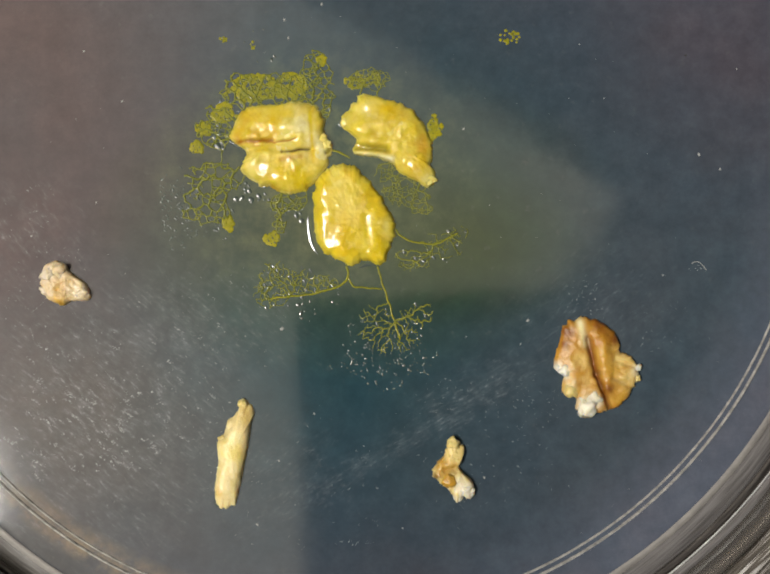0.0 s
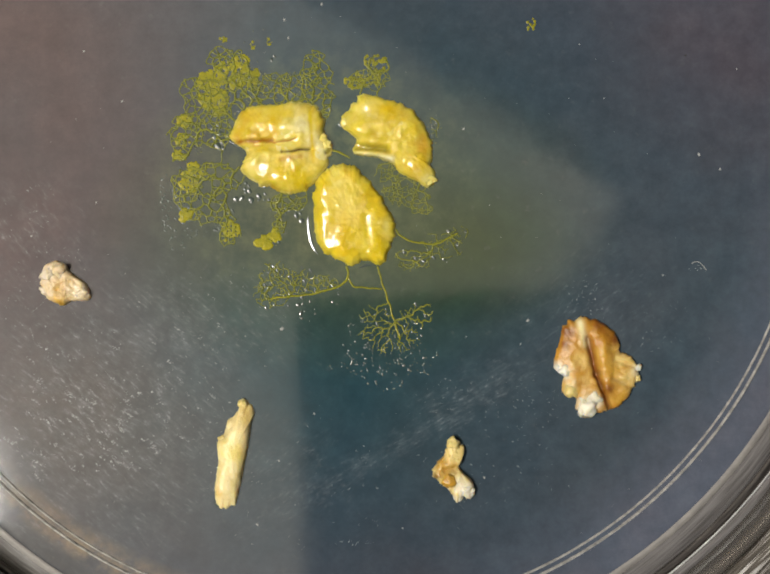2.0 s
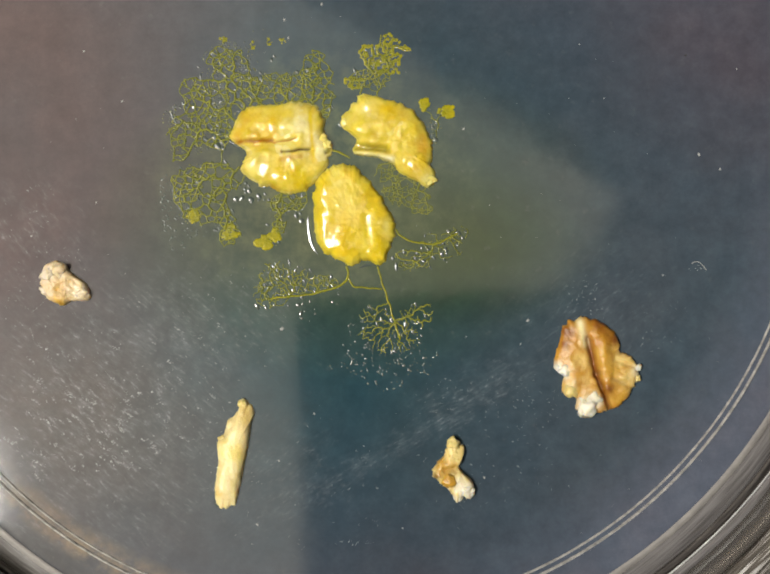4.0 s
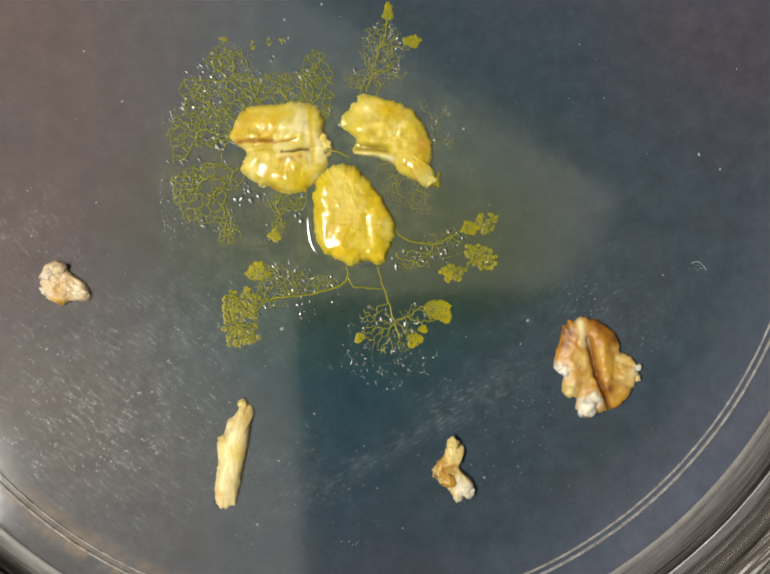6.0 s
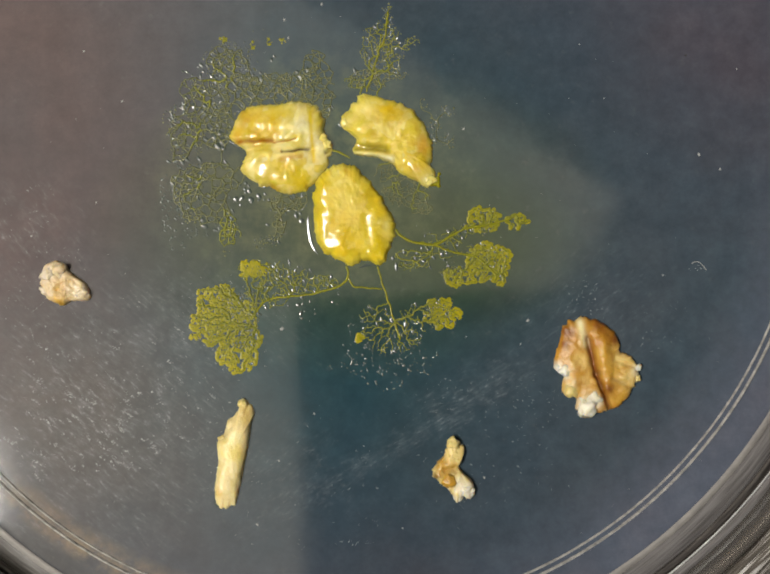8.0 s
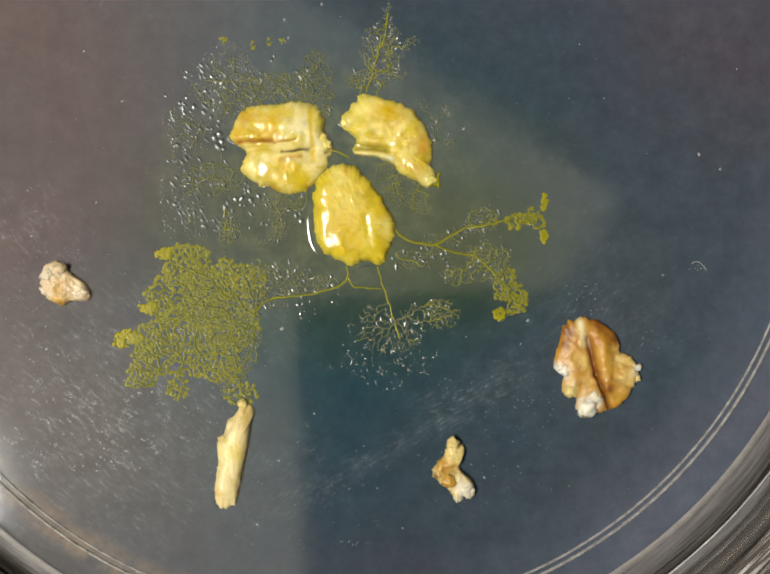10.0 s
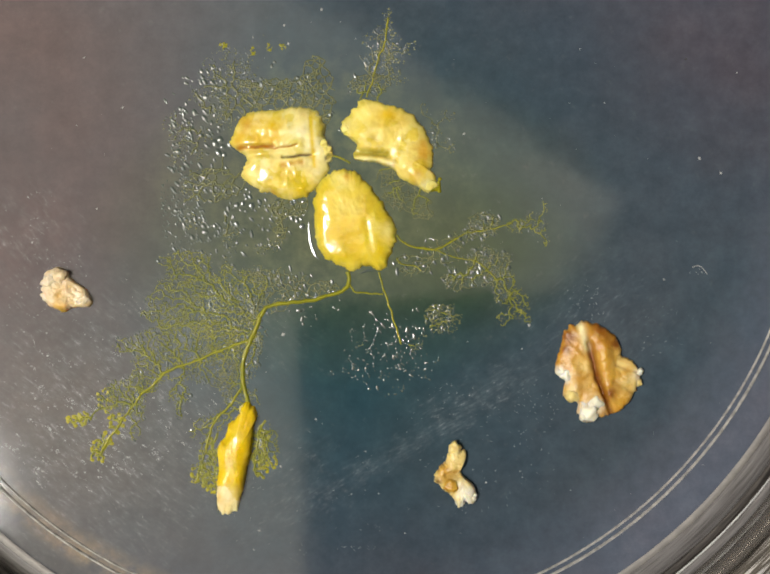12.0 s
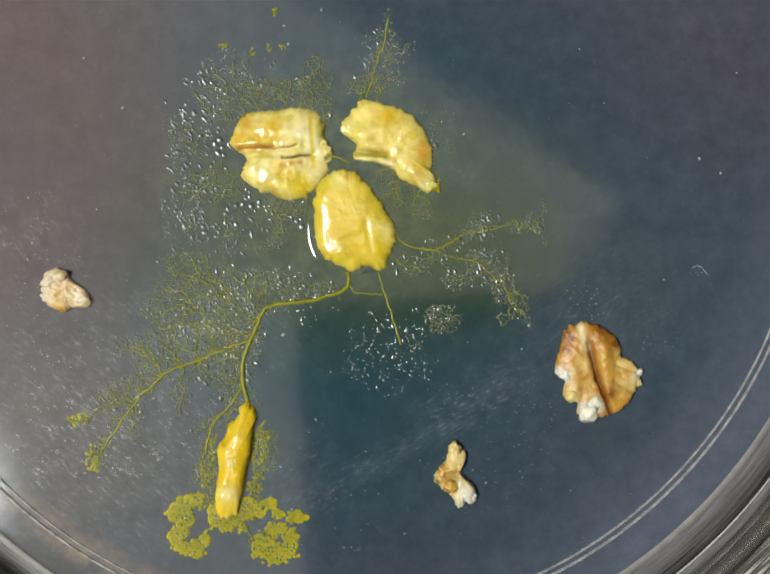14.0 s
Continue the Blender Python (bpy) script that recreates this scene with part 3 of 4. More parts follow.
def domes(spots, flat, seg=7, slant=None, long=(1.15, 1.65)):
    """Low domes on the agar. spots: x, y, radius in plan units."""
    v, f = [], []
    rings = ((1.0, -0.08), (0.8, 0.3), (0.45, 0.74)) if slant is None else ((1.0, -0.1), (0.88, 0.12), (0.42, 0.82))
    for x, y, r in spots:
        b = len(v)
        p = at(x, y)
        a0, sq, th = rng.uniform(0, 6.28), rng.uniform(0.75, 1.3), rng.uniform(0, 3.14)
        if slant is not None:
            sq, th = rng.uniform(*long), radians(slant + rng.normal(0, 15))
        c, s = math.cos(th), math.sin(th)
        for rad, h in rings:
            for k in range(seg):
                a = a0 + math.tau * k / seg
                ex, ey = math.cos(a) * sq * rad * r, math.sin(a) / sq * rad * r
                v.append((p.x + (c * ex - s * ey) * S, p.y + (s * ex + c * ey) * S, h * flat * r * S))
        v.append((p.x, p.y, flat * r * S))
        for q in range(2):
            for k in range(seg):
                n = (k + 1) % seg
                f.append((b + q * seg + k, b + q * seg + n, b + (q + 1) * seg + n, b + (q + 1) * seg + k))
        for k in range(seg):
            f.append((b + 2 * seg + k, b + 2 * seg + (k + 1) % seg, b + 3 * seg))
    return v, f


def tubes(runs, lift=0.35):
    """Veins: runs of (x, y, radius), six-sided, lying on the agar."""
    v, f = [], []
    for run in runs:
        b, n = len(v), len(run)
        for i, (x, y, r) in enumerate(run):
            x0, y0, _ = run[max(0, i - 1)]
            x1, y1, _ = run[min(n - 1, i + 1)]
            d = math.hypot(x1 - x0, y1 - y0) or 1.0
            nx, ny = -(y1 - y0) / d, (x1 - x0) / d
            for k in range(6):
                a = math.tau * (k + 0.5) / 6
                p = at(x + nx * r * math.cos(a), y + ny * r * math.cos(a))
                v.append((p.x, p.y, (math.sin(a) * 0.6 + lift * 0.7) * r * S))
        for i in range(n - 1):
            for k in range(6):
                m = (k + 1) % 6
                f.append((b + i * 6 + k, b + i * 6 + m, b + i * 6 + 6 + m, b + i * 6 + 6 + k))
        f.append(tuple(b + k for k in range(5, -1, -1)))
        f.append(tuple(b + (n - 1) * 6 + k for k in range(6)))
    return v, f


def swollen(name, rounds, high, foot, pits=0.0, rich=0.6, gap=8.0, step=1.3):
    """One lobe: a swollen skin over rounds (x, y, radius), thickest and deepest in colour along its front, grained, with small pits through it."""
    s = np.array(rounds)
    x0, y0 = (s[:, :2] - s[:, 2:]).min(0) - 5
    x1, y1 = (s[:, :2] + s[:, 2:]).max(0) + 5
    nx, ny = int((x1 - x0) / step) + 1, int((y1 - y0) / step) + 1
    gx, gy = np.meshgrid(x0 + step * np.arange(nx), y0 + step * np.arange(ny), indexing="ij")

    def window(x, y, r):
        i0, i1 = max(0, int((x - r - x0) / step)), int((x + r - x0) / step) + 2
        j0, j1 = max(0, int((y - r - y0) / step)), int((y + r - y0) / step) + 2
        return np.s_[i0:i1, j0:j1]

    f = np.full(gx.shape, -9.0)
    for x, y, r in s:
        w = window(x, y, r + 4)
        f[w] = np.maximum(f[w], r - np.hypot(gx[w] - x, gy[w] - y))
    wob = np.array([noise.noise(Vector((x * 0.16, y * 0.16, 1.7))) for x, y in zip(gx.ravel(), gy.ravel())]).reshape(gx.shape)
    f = f + 1.3 * wob
    grain, hole = np.zeros_like(gx), np.zeros_like(gx)
    for x in np.arange(x0, x1, gap * 0.8):
        for y in np.arange(y0, y1, gap * 0.8):
            u, v = x + rng.uniform(-0.4, 0.4) * gap, y + rng.uniform(-0.4, 0.4) * gap
            w = window(u, v, gap * 0.7)
            grain[w] = np.maximum(grain[w], rng.uniform(0.5, 1.0) * (1 - (np.hypot(gx[w] - u, gy[w] - v) / (gap * 0.7)) ** 2))
            if rng.random() < pits:
                u, v, r = u + gap * 0.5, v + gap * 0.4, rng.uniform(1.3, 2.6)
                w = window(u, v, r + 1)
                hole[w] = np.maximum(hole[w], 1 - np.hypot((gx[w] - u), (gy[w] - v)) / r)
    body = np.sqrt(np.clip(1 - (1 - np.clip(f / 3.2, 0, 1)) ** 2, 0, 1))
    front = 0.5 + 0.5 * np.exp(-(np.maximum(f, 0) / 13) ** 2)
    z = high * (body * front + 0.30 * np.maximum(grain, 0) * np.clip(f / 4, 0, 1))
    z = np.where(f > 0, z, f * high * 0.3) - np.clip(hole * 2.2, 0, 1) * high * 1.3 * (f > 4)
    away = np.hypot(gx - foot[0], gy - foot[1])
    away = np.clip((away - away.min()) / (np.ptp(away) or 1), 0, 1)
    t = np.clip(0.08 + rich * (0.25 + 0.75 * away ** 1.5) * (0.40 + 0.60 * (front - 0.5) * 2), 0, 1)[..., None]
    pigment = np.array((0.122, 0.135, 0.016)) * (1 - t) + np.array((0.37, 0.318, 0.003)) * t
    live = f > -1.3
    index = np.full(gx.shape, -1)
    index[live] = np.arange(live.sum())
    verts = np.c_[(gx[live] - 784) * S, (584 - gy[live]) * S, z[live]]
    a, b, c, d = index[:-1, :-1], index[1:, :-1], index[1:, 1:], index[:-1, 1:]
    ok = (a >= 0) & (b >= 0) & (c >= 0) & (d >= 0)
    ob = made(name, verts.tolist(), np.c_[d[ok], c[ok], b[ok], a[ok]].tolist(), LOBE, slime)
    layer = ob.data.color_attributes.new("pigment", "FLOAT_COLOR", "POINT")
    layer.data.foreach_set("color", np.c_[pigment[live], np.ones(live.sum())].ravel())
    return ob


def bays(blob):
    """Rounds that fill a small oval with a scalloped, uneven edge."""
    cx, cy, rx, ry = blob[:4]
    m = min(rx, ry)
    a0 = rng.uniform(0, 6.28)
    wide = lambda a: 1 + 0.20 * math.sin(3 * a + a0) + 0.12 * math.sin(5 * a + 2 * a0)
    out = [(cx + rx * q * 0.72 * wide(a) * math.cos(a), cy + ry * q * 0.72 * wide(a) * math.sin(a), rng.uniform(0.22, 0.34) * m + 2.2)
           for a, q in ((rng.uniform(0, 6.28), rng.random() ** 0.5) for _ in range(14 + int(m)))]
    n = int((rx + ry) / 4)
    for k in range(n):
        a = math.tau * (k + rng.uniform(-0.5, 0.5)) / n
        q = rng.uniform(0.75, 1.0) * wide(a)
        out.append((cx + rx * q * math.cos(a), cy + ry * q * math.sin(a), rng.uniform(2.0, 4.6)))
    return out


def scatter(blob, n, gap):
    """Points spread over an uneven oval with at least gap between them."""
    cx, cy, rx, ry = blob[:4]
    out = []
    for _ in range(n * 12):
        a, q = rng.uniform(0, math.tau), math.sqrt(rng.uniform(0, 1))
        edge = 1 + 0.42 * noise.noise(Vector((math.cos(a) * 1.6 + cx, math.sin(a) * 1.6 + cy, 3.0)))
        x, y = cx + rx * q * edge * math.cos(a), cy + ry * q * edge * math.sin(a)
        if all((x - u) ** 2 + (y - w) ** 2 > gap * gap for u, w in out):
            out.append((x, y))
        if len(out) >= n:
            break
    return out


def wriggle(a, b, ra, rb, k=0.16):
    """A short vein from a to b, bowed and kinked."""
    d = np.array(b) - np.array(a)
    side = np.array((-d[1], d[0]))
    bow, kink = rng.uniform(-k, k), rng.uniform(-k, k) * 0.5
    run = []
    for f in (0.0, 0.2, 0.4, 0.6, 0.8, 1.0):
        q = np.array(a) + d * f + side * (bow * math.sin(math.pi * f) + kink * math.sin(2 * math.pi * f))
        run.append((q[0], q[1], (ra + (rb - ra) * f) * (0.86 + 0.28 * abs(f - 0.5) * 2)))
    return run


def fan(trunk, blobs, gap=11, width=1.0, loops=0.0, twigs_left=4.0, lumpy=1.0, glints=0.5, drift=14, still=None, reach=0.45, veins=True, ribbon=2.7, bulb=4.2, trail=1.0, fresh=2.0, rich=0.8, solid=21, pits=0.15):
    """A fan of veins that branches from a trunk line through blobs (x, y, rx, ry, start, end):
    each blob is a swollen lobe from start to end, and leaves its veins and clear jelly behind."""
    nodes, owner = [tuple(map(float, p)) for p in trunk], [-1] * len(trunk)
    parent, cost = [-1] * len(trunk), [0.0] * len(trunk)
    todo = []
    for k, blob in enumerate(blobs):
        area = math.pi * blob[2] * blob[3]
        todo += [(x, y, k) for x, y in scatter(blob, int(min(260, area / gap ** 2 * 0.85)), gap * 0.8)]
    left = np.array([(x, y) for x, y, _ in todo]).reshape(-1, 2)
    kinds = [k for _, _, k in todo]
    done = np.zeros(len(left), bool)
    best, frm = np.full(len(left), 1e9), np.zeros(len(left), int)
    for i, p in enumerate(nodes):
        c = np.hypot(*(left - p).T) ** 1.35 + reach * cost[i]
        frm[c < best], best = i, np.minimum(c, best)
    while not done.all():
        j = int(np.argmin(np.where(done, 1e9, best)))
        done[j] = True
        nodes.append(tuple(left[j]))
        owner.append(kinds[j])
        parent.append(int(frm[j]))
        cost.append(cost[frm[j]] + math.dist(left[j], nodes[frm[j]]))
        i = len(nodes) - 1
        c = np.hypot(*(left - left[j]).T) ** 1.35 + reach * cost[i]
        frm[c < best], best = i, np.minimum(c, best)
    load = [1.0] * len(nodes)
    for i in range(len(nodes) - 1, 0, -1):
        if parent[i] >= 0:
            load[parent[i]] += load[i]
    rad = [min(2.5, width * 0.72 * q ** 0.25) for q in load]
    when = [99.0 if o < 0 else blobs[o][4] for o in owner]
    for i in range(len(nodes) - 1, 0, -1):            # a vein is there before what it feeds
        if parent[i] >= 0:
            when[parent[i]] = min(when[parent[i]], when[i])
    thick, thin = {}, {}
    owned = [[] for _ in blobs]
    for i in range(1, len(nodes)):
        if parent[i] < 0:
            continue
        a, b = nodes[parent[i]], nodes[i]
        run = wriggle(a, b, min(rad[parent[i]], rad[i] * 1.25), rad[i])
        if owner[i] >= 0 and math.dist(a, b) < 3.2 * gap:
            owned[owner[i]] += [run] if load[i] > 1 else [run + [(*nodes[i], 99.0)]]
        if not veins:
            continue
        far = load[i] > 5 or owner[i] < 0
        key = (owner[i], round(min(when[i], 13.9) * 5) / 5) if far else (owner[i], blobs[owner[i]][4])
        (thick if far else thin).setdefault(key, []).append(run)
    if loops:
        p = np.array(nodes)
        gaps = np.hypot(p[:, None, 0] - p[None, :, 0], p[:, None, 1] - p[None, :, 1])
        for i in range(len(p)):
            for j in np.argsort(gaps[i])[1:8]:
                if j < i or parent[j] == i or parent[i] == j or owner[i] < 0 or owner[j] < 0 or gaps[i, j] > 2.6 * gap:
                    continue
                if (gaps[i] ** 2 + gaps[j] ** 2 < gaps[i, j] ** 2 * 0.96).any() or rng.random() > loops:
                    continue
                k = owner[i] if blobs[owner[i]][4] > blobs[owner[j]][4] else owner[j]
                run = wriggle(nodes[i], nodes[j], width * 0.9, width * 0.9)
                owned[k].append(run)
                if veins:
                    thin.setdefault((k, blobs[k][4]), []).append(run)
    shrunk = lambda runs, q: [[(x, y, r * q) for x, y, r in run] for run in runs]
    for (k, start), runs in thick.items():
        last = None if k < 0 or blobs[k][5] > 13 else (blobs[k][5] + fresh + 2.5 if blobs[k][5] > 0.1 else still)
        swell(made("vein", *tubes(runs), VEIN, slime), start, last)
        if last:
            swell(made("faded_vein", *tubes(shrunk(runs, 0.8)), TRAIL, slime), max(start, last - 0.6), last + twigs_left if blobs[k][5] == 0.01 else None)
    for (k, start), runs in thin.items():
        lobe_end = blobs[k][5]
        first = max(lobe_end + fresh, still or 0) if lobe_end else (still or 5.0)
        end = None if twigs_left is None or lobe_end > 13 or lobe_end == 0 else first + twigs_left
        swell(tagged(made("veinlet", *tubes(runs), VEIN, slime), kind="stuff"), start, first if lobe_end < 13 else None, 0.3)
        if first < 13.6 and lobe_end < 13:
            swell(tagged(made("faded_veinlet", *tubes(shrunk(runs, 0.95)), TRAIL, slime), kind="stuff"), max(start, first - 0.6), end, 0.3)
    base = np.array(trunk[-1], float)
    for k, blob in enumerate(blobs):
        cx, cy, rx, ry, start, end = blob
        way = np.array((cx, cy)) - base
        way = way / (np.hypot(*way) or 1) * drift
        if lumpy and end > start + 0.1:
            foot = min(trunk, key=lambda p: math.dist(p, (cx, cy)))
            if min(rx, ry) < solid:
                ob, dewy = swollen("lobe", bays(blob), 0.00005, foot, pits, rich * 1.2), 0.00006
            else:
                wide = ribbon * (1.45 if start < 8.8 else 1.0)
                spots = [(cx, cy, 3.0)]
                for run in owned[k]:
                    for (x, y, r), (u, v, _) in zip(run, run[1:]):
                        for f in (0.0, 0.5):
                            spots.append((x + (u - x) * f, y + (v - y) * f, bulb * rng.uniform(1.2, 1.8) if r > 50 else wide * rng.uniform(0.8, 1.25)))
                    if run[-1][2] > 50:
                        spots.append((run[-1][0], run[-1][1], bulb * rng.uniform(0.8, 1.3)))
                ob, dewy = swollen("lobe", spots, 0.000025, foot, 0.0, rich if start < 8.8 else rich * 0.45), 0.000022
            if min(rx, ry) > 13:
                dew = [(x, y, 1.0 + 1.8 * rng.random() ** 2) for x, y in scatter((cx, cy, rx * 0.9, ry * 0.9), int(rx * ry / 34), 5)]
                v, f = domes(dew, 0.2, 6, -58)
                swell(tagged(made("dew", [(x, y, z + dewy) for x, y, z in v], f, CLEAR, slime), kind="stuff"), start, end, 0.7, way)
            swell(ob, start, end, 0.7, way)
        n = int(trail * math.pi * rx * ry / 55)
        if n and end > start + 0.1:
            for mat in (TRAIL, CLEAR):
                spots = [(x, y, 0.9 + 1.9 * rng.random() ** 2) for x, y in scatter((cx, cy, rx * 1.05, ry * 1.05), n, 3.6)]
                ob = tagged(made("slime_trail", *domes(spots, 0.5 if mat is TRAIL else 0.2, 6, None if mat is TRAIL else -58), mat, slime), kind="stuff")
                swell(ob, max(start, end - 0.9), None, 0.3)
        n = int(glints * math.pi * rx * ry / 240)
        late = max(end, 0) + 2.6
        for when_wet, low, high in ((max(0, end - 0.3) if end < 13 else start, 2.2, 5.2), (late, 2.6, 6.6)):
            if n and when_wet < 13.8:
                spots = [(x, y, low + (high - low) * rng.random() ** 2.2) for x, y in scatter((cx, cy, rx * 1.1, ry * 1.1), n, 6)]
                ob = tagged(made("jelly_trace", *domes(spots, 0.175, 9, -58), CLEAR, slime), kind="stuff")
                swell(ob, when_wet, None, 0.4)


def rim(outline, n):
    return [tuple(p) for p in spline(outline, n)]


fan(rim(OAT_A, 26), [(575, 180, 95, 40, 0, 0), (650, 190, 34, 62, 0, 0), (490, 190, 44, 44, 0, 0), (440, 265, 44, 46, 0, 0.01), (465, 130, 46, 36, 0.9, 5.0), (400, 200, 34, 50, 1.4, 5.0),
     (372, 280, 34, 46, 1.4, 5.0), (430, 365, 60, 36, 0, 0), (420, 425, 50, 36, 0, 0.01), (375, 380, 30, 46, 1.2, 5.2), (465, 470, 22, 40, 1.2, 7.0), (590, 410, 46, 20, 0, 0), (565, 450, 20, 34, 0, 0),
     (640, 130, 24, 34, 0, 0)], 11.0, 1.7, 0.8, 1.6, 0, 0.12, reach=0.5, still=7.5, trail=0)
fan(rim(OAT_B, 14) + [(806, 372)], [(825, 385, 54, 34, 0, 0), (790, 350, 26, 24, 0, 0), (860, 425, 22, 14, 0, 0), (755, 160, 44, 22, 0, 0)], 7.5, 1.15, 0.7, None, 0, 0.12)
# round the first flake: a net with lobes that swell outward, then empty
fan([(560, 250), (470, 285), (500, 360)], [
    (518, 180, 50, 28, 0, 1.3), (590, 172, 34, 28, 0, 1.6), (655, 122, 9, 10, 0, 1.0), (455, 230, 24, 20, 0, 1.2), (416, 262, 16, 14, 0, 1.1), (402, 300, 14, 14, 0, 1.1),
    (440, 198, 30, 26, 0.8, 2.6), (480, 145, 42, 28, 0.7, 2.8), (545, 172, 36, 26, 0.6, 2.0), (378, 245, 17, 13, 1.0, 2.4), (372, 285, 15, 14, 1.0, 2.4), (365, 315, 14, 12, 1.1, 2.4),
    (465, 112, 45, 28, 2.2, 4.3), (430, 165, 30, 24, 2.0, 4.0), (400, 182, 18, 14, 2.4, 4.2), (350, 238, 16, 20, 2.2, 4.3), (362, 270, 18, 14, 2.2, 4.2), (350, 305, 10, 14, 2.3, 4.2)],
    9.5, 1.0, 0.9, None, 1.0, 0.2, veins=False, rich=0.6)
fan([(500, 360), (450, 385)], [
    (410, 420, 34, 30, 0, 0), (465, 455, 12, 14, 0, 1.2), (395, 350, 24, 18, 1.0, 2.4), (378, 438, 13, 14, 1.0, 3.0), (470, 467, 18, 20, 1.0, 3.0),
    (385, 375, 22, 16, 2.0, 4.0), (393, 440, 13, 14, 2.2, 4.4), (470, 472, 16, 16, 2.4, 5.0), (462, 505, 8, 16, 4.4, 5.8)], 10, 0.95, 0.9, None, 1.0, 0.2, veins=False, rich=0.6)
fan([(580, 385), (575, 440)], [(590, 410, 40, 22, 0, 0), (555, 486, 16, 14, 0, 1.6), (538, 494, 18, 13, 1.2, 6.2), (560, 480, 12, 14, 1.4, 6.4)], 9, 1.0, 0.15, None, 1.0, 0.4, veins=False)
# above the second flake
fan([(748, 190), (762, 150)], [
    (750, 162, 24, 18, 0, 3.2), (718, 168, 18, 14, 0, 5.6), (765, 130, 24, 22, 1.4, 5.2), (770, 108, 34, 24, 2.2, 6.0), (800, 132, 16, 28, 2.3, 6.0), (800, 100, 30, 26, 3.4, 6.2),
    (780, 72, 38, 28, 4.3, 6.3), (838, 84, 18, 11, 4.7, 6.6), (785, 45, 16, 12, 4.7, 5.9), (790, 25, 9, 18, 5.6, 7.0), (805, 150, 24, 14, 4.6, 5.4)], 8.5, 1.0, 0.25, 2.5, 0.9, 0.15, fresh=3.0, ribbon=1.7, bulb=3.2, rich=0.5, solid=13)
fan([(866, 250), (880, 240)], [(864, 210, 10, 12, 3.6, 6.0), (910, 227, 16, 12, 4.0, 6.2), (912, 285, 18, 15, 4.2, 6.0), (885, 262, 14, 24, 0, 1)], 11, 1.0, 0.0, 5.0, 0.9, 0.25)
# to the right of the third flake
fan([(830, 488), (855, 494), (882, 498), (920, 478), (950, 465), (1000, 456), (1040, 444)], [
    (900, 500, 40, 30, 0, 0), (932, 478, 22, 20, 0, 0), (840, 530, 40, 24, 0, 0), (955, 465, 18, 12, 4.6, 8.2), (978, 462, 26, 16, 5.8, 7.6), (992, 448, 20, 14, 5.9, 7.6), (985, 448, 36, 28, 7.0, 9.4),
    (1050, 450, 26, 14, 7.9, 10.6), (1090, 445, 22, 24, 9.2, 11.0), (1108, 412, 6, 18, 10.0, 11.4), (1108, 480, 8, 14, 9.8, 11.0)], 8.0, 1.15, 0.10, 2.4, 0.95, 0.6, still=10.0, ribbon=2.2, solid=14)
fan([(882, 498), (925, 514), (965, 520), (990, 540), (1010, 560)], [
    (958, 512, 16, 14, 4.8, 6.8), (982, 524, 28, 24, 5.8, 7.6), (996, 536, 50, 42, 7.3, 9.4), (914, 552, 12, 11, 4.8, 6.4), (922, 555, 22, 17, 5.9, 8.0), (930, 564, 26, 18, 7.4, 8.8),
    (1030, 580, 26, 32, 8.8, 10.6), (1050, 610, 24, 34, 9.6, 11.2), (1018, 640, 12, 14, 10.0, 11.2), (1074, 640, 10, 12, 10.1, 11.2)], 7.2, 1.15, 0.15, 2.4, 0.95, 0.6, ribbon=2.2, solid=14)
# below the third flake
fan([(770, 542), (778, 580), (790, 612), (802, 650)], [
    (800, 680, 60, 40, 0, 0.01), (850, 640, 34, 22, 0, 0.01), (770, 650, 34, 34, 0, 0.01), (845, 692, 14, 14, 4.6, 8.0), (882, 628, 18, 16, 4.8, 6.6), (896, 634, 28, 20, 5.8, 7.6), (900, 640, 36, 28, 7.2, 8.9), (862, 670, 7, 7, 4.9, 6.8), (732, 688, 8, 8, 4.8, 8.6)],
    8.0, 1.1, 0.12, 3.5, 0.9, 0.35, still=8.5)
# the great fan to the left
MAIN = [(708, 545), (710, 570), (680, 588), (640, 598), (590, 603), (545, 608)]
DOWN = [(545, 608), (520, 640), (510, 665), (498, 700), (490, 740), (488, 775)]
SIDE = [(498, 688), (470, 696), (440, 705), (405, 720), (370, 735), (325, 755), (300, 785)]
fan(MAIN, [
    (620, 575, 70, 26, 0, 0), (565, 575, 44, 40, 0, 0), (545, 600, 26, 34, 0, 0), (525, 553, 22, 18, 4.7, 7.6)], 8.0, 1.2, 0.4, 5.0, 1.0, 0.5, still=10.0)
fan(DOWN[:3], [
    (512, 607, 18, 16, 4.8, 6.0), (510, 652, 18, 26, 5.1, 6.0), (476, 625, 24, 34, 5.9, 7.9), (508, 620, 22, 28, 5.8, 7.9), (492, 682, 36, 26, 6.0, 7.9),
    (448, 625, 44, 50, 7.4, 9.3), (488, 690, 46, 66, 7.4, 9.3), (422, 660, 34, 42, 7.8, 9.5), (515, 548, 32, 20, 7.4, 9.3),
    (420, 600, 62, 60, 8.9, 11.3), (480, 570, 62, 40, 8.9, 11.2), (385, 548, 62, 44, 9.2, 11.3), (345, 610, 52, 46, 9.4, 11.3), (470, 660, 56, 60, 8.9, 11.0),
    (335, 517, 16, 12, 9.9, 11.9), (304, 627, 20, 11, 9.9, 11.6)],
    7.2, 1.05, 0.30, 3.0, 1.0, 0.9, reach=0.4, fresh=1.6, ribbon=2.2, bulb=3.6, rich=0.8)
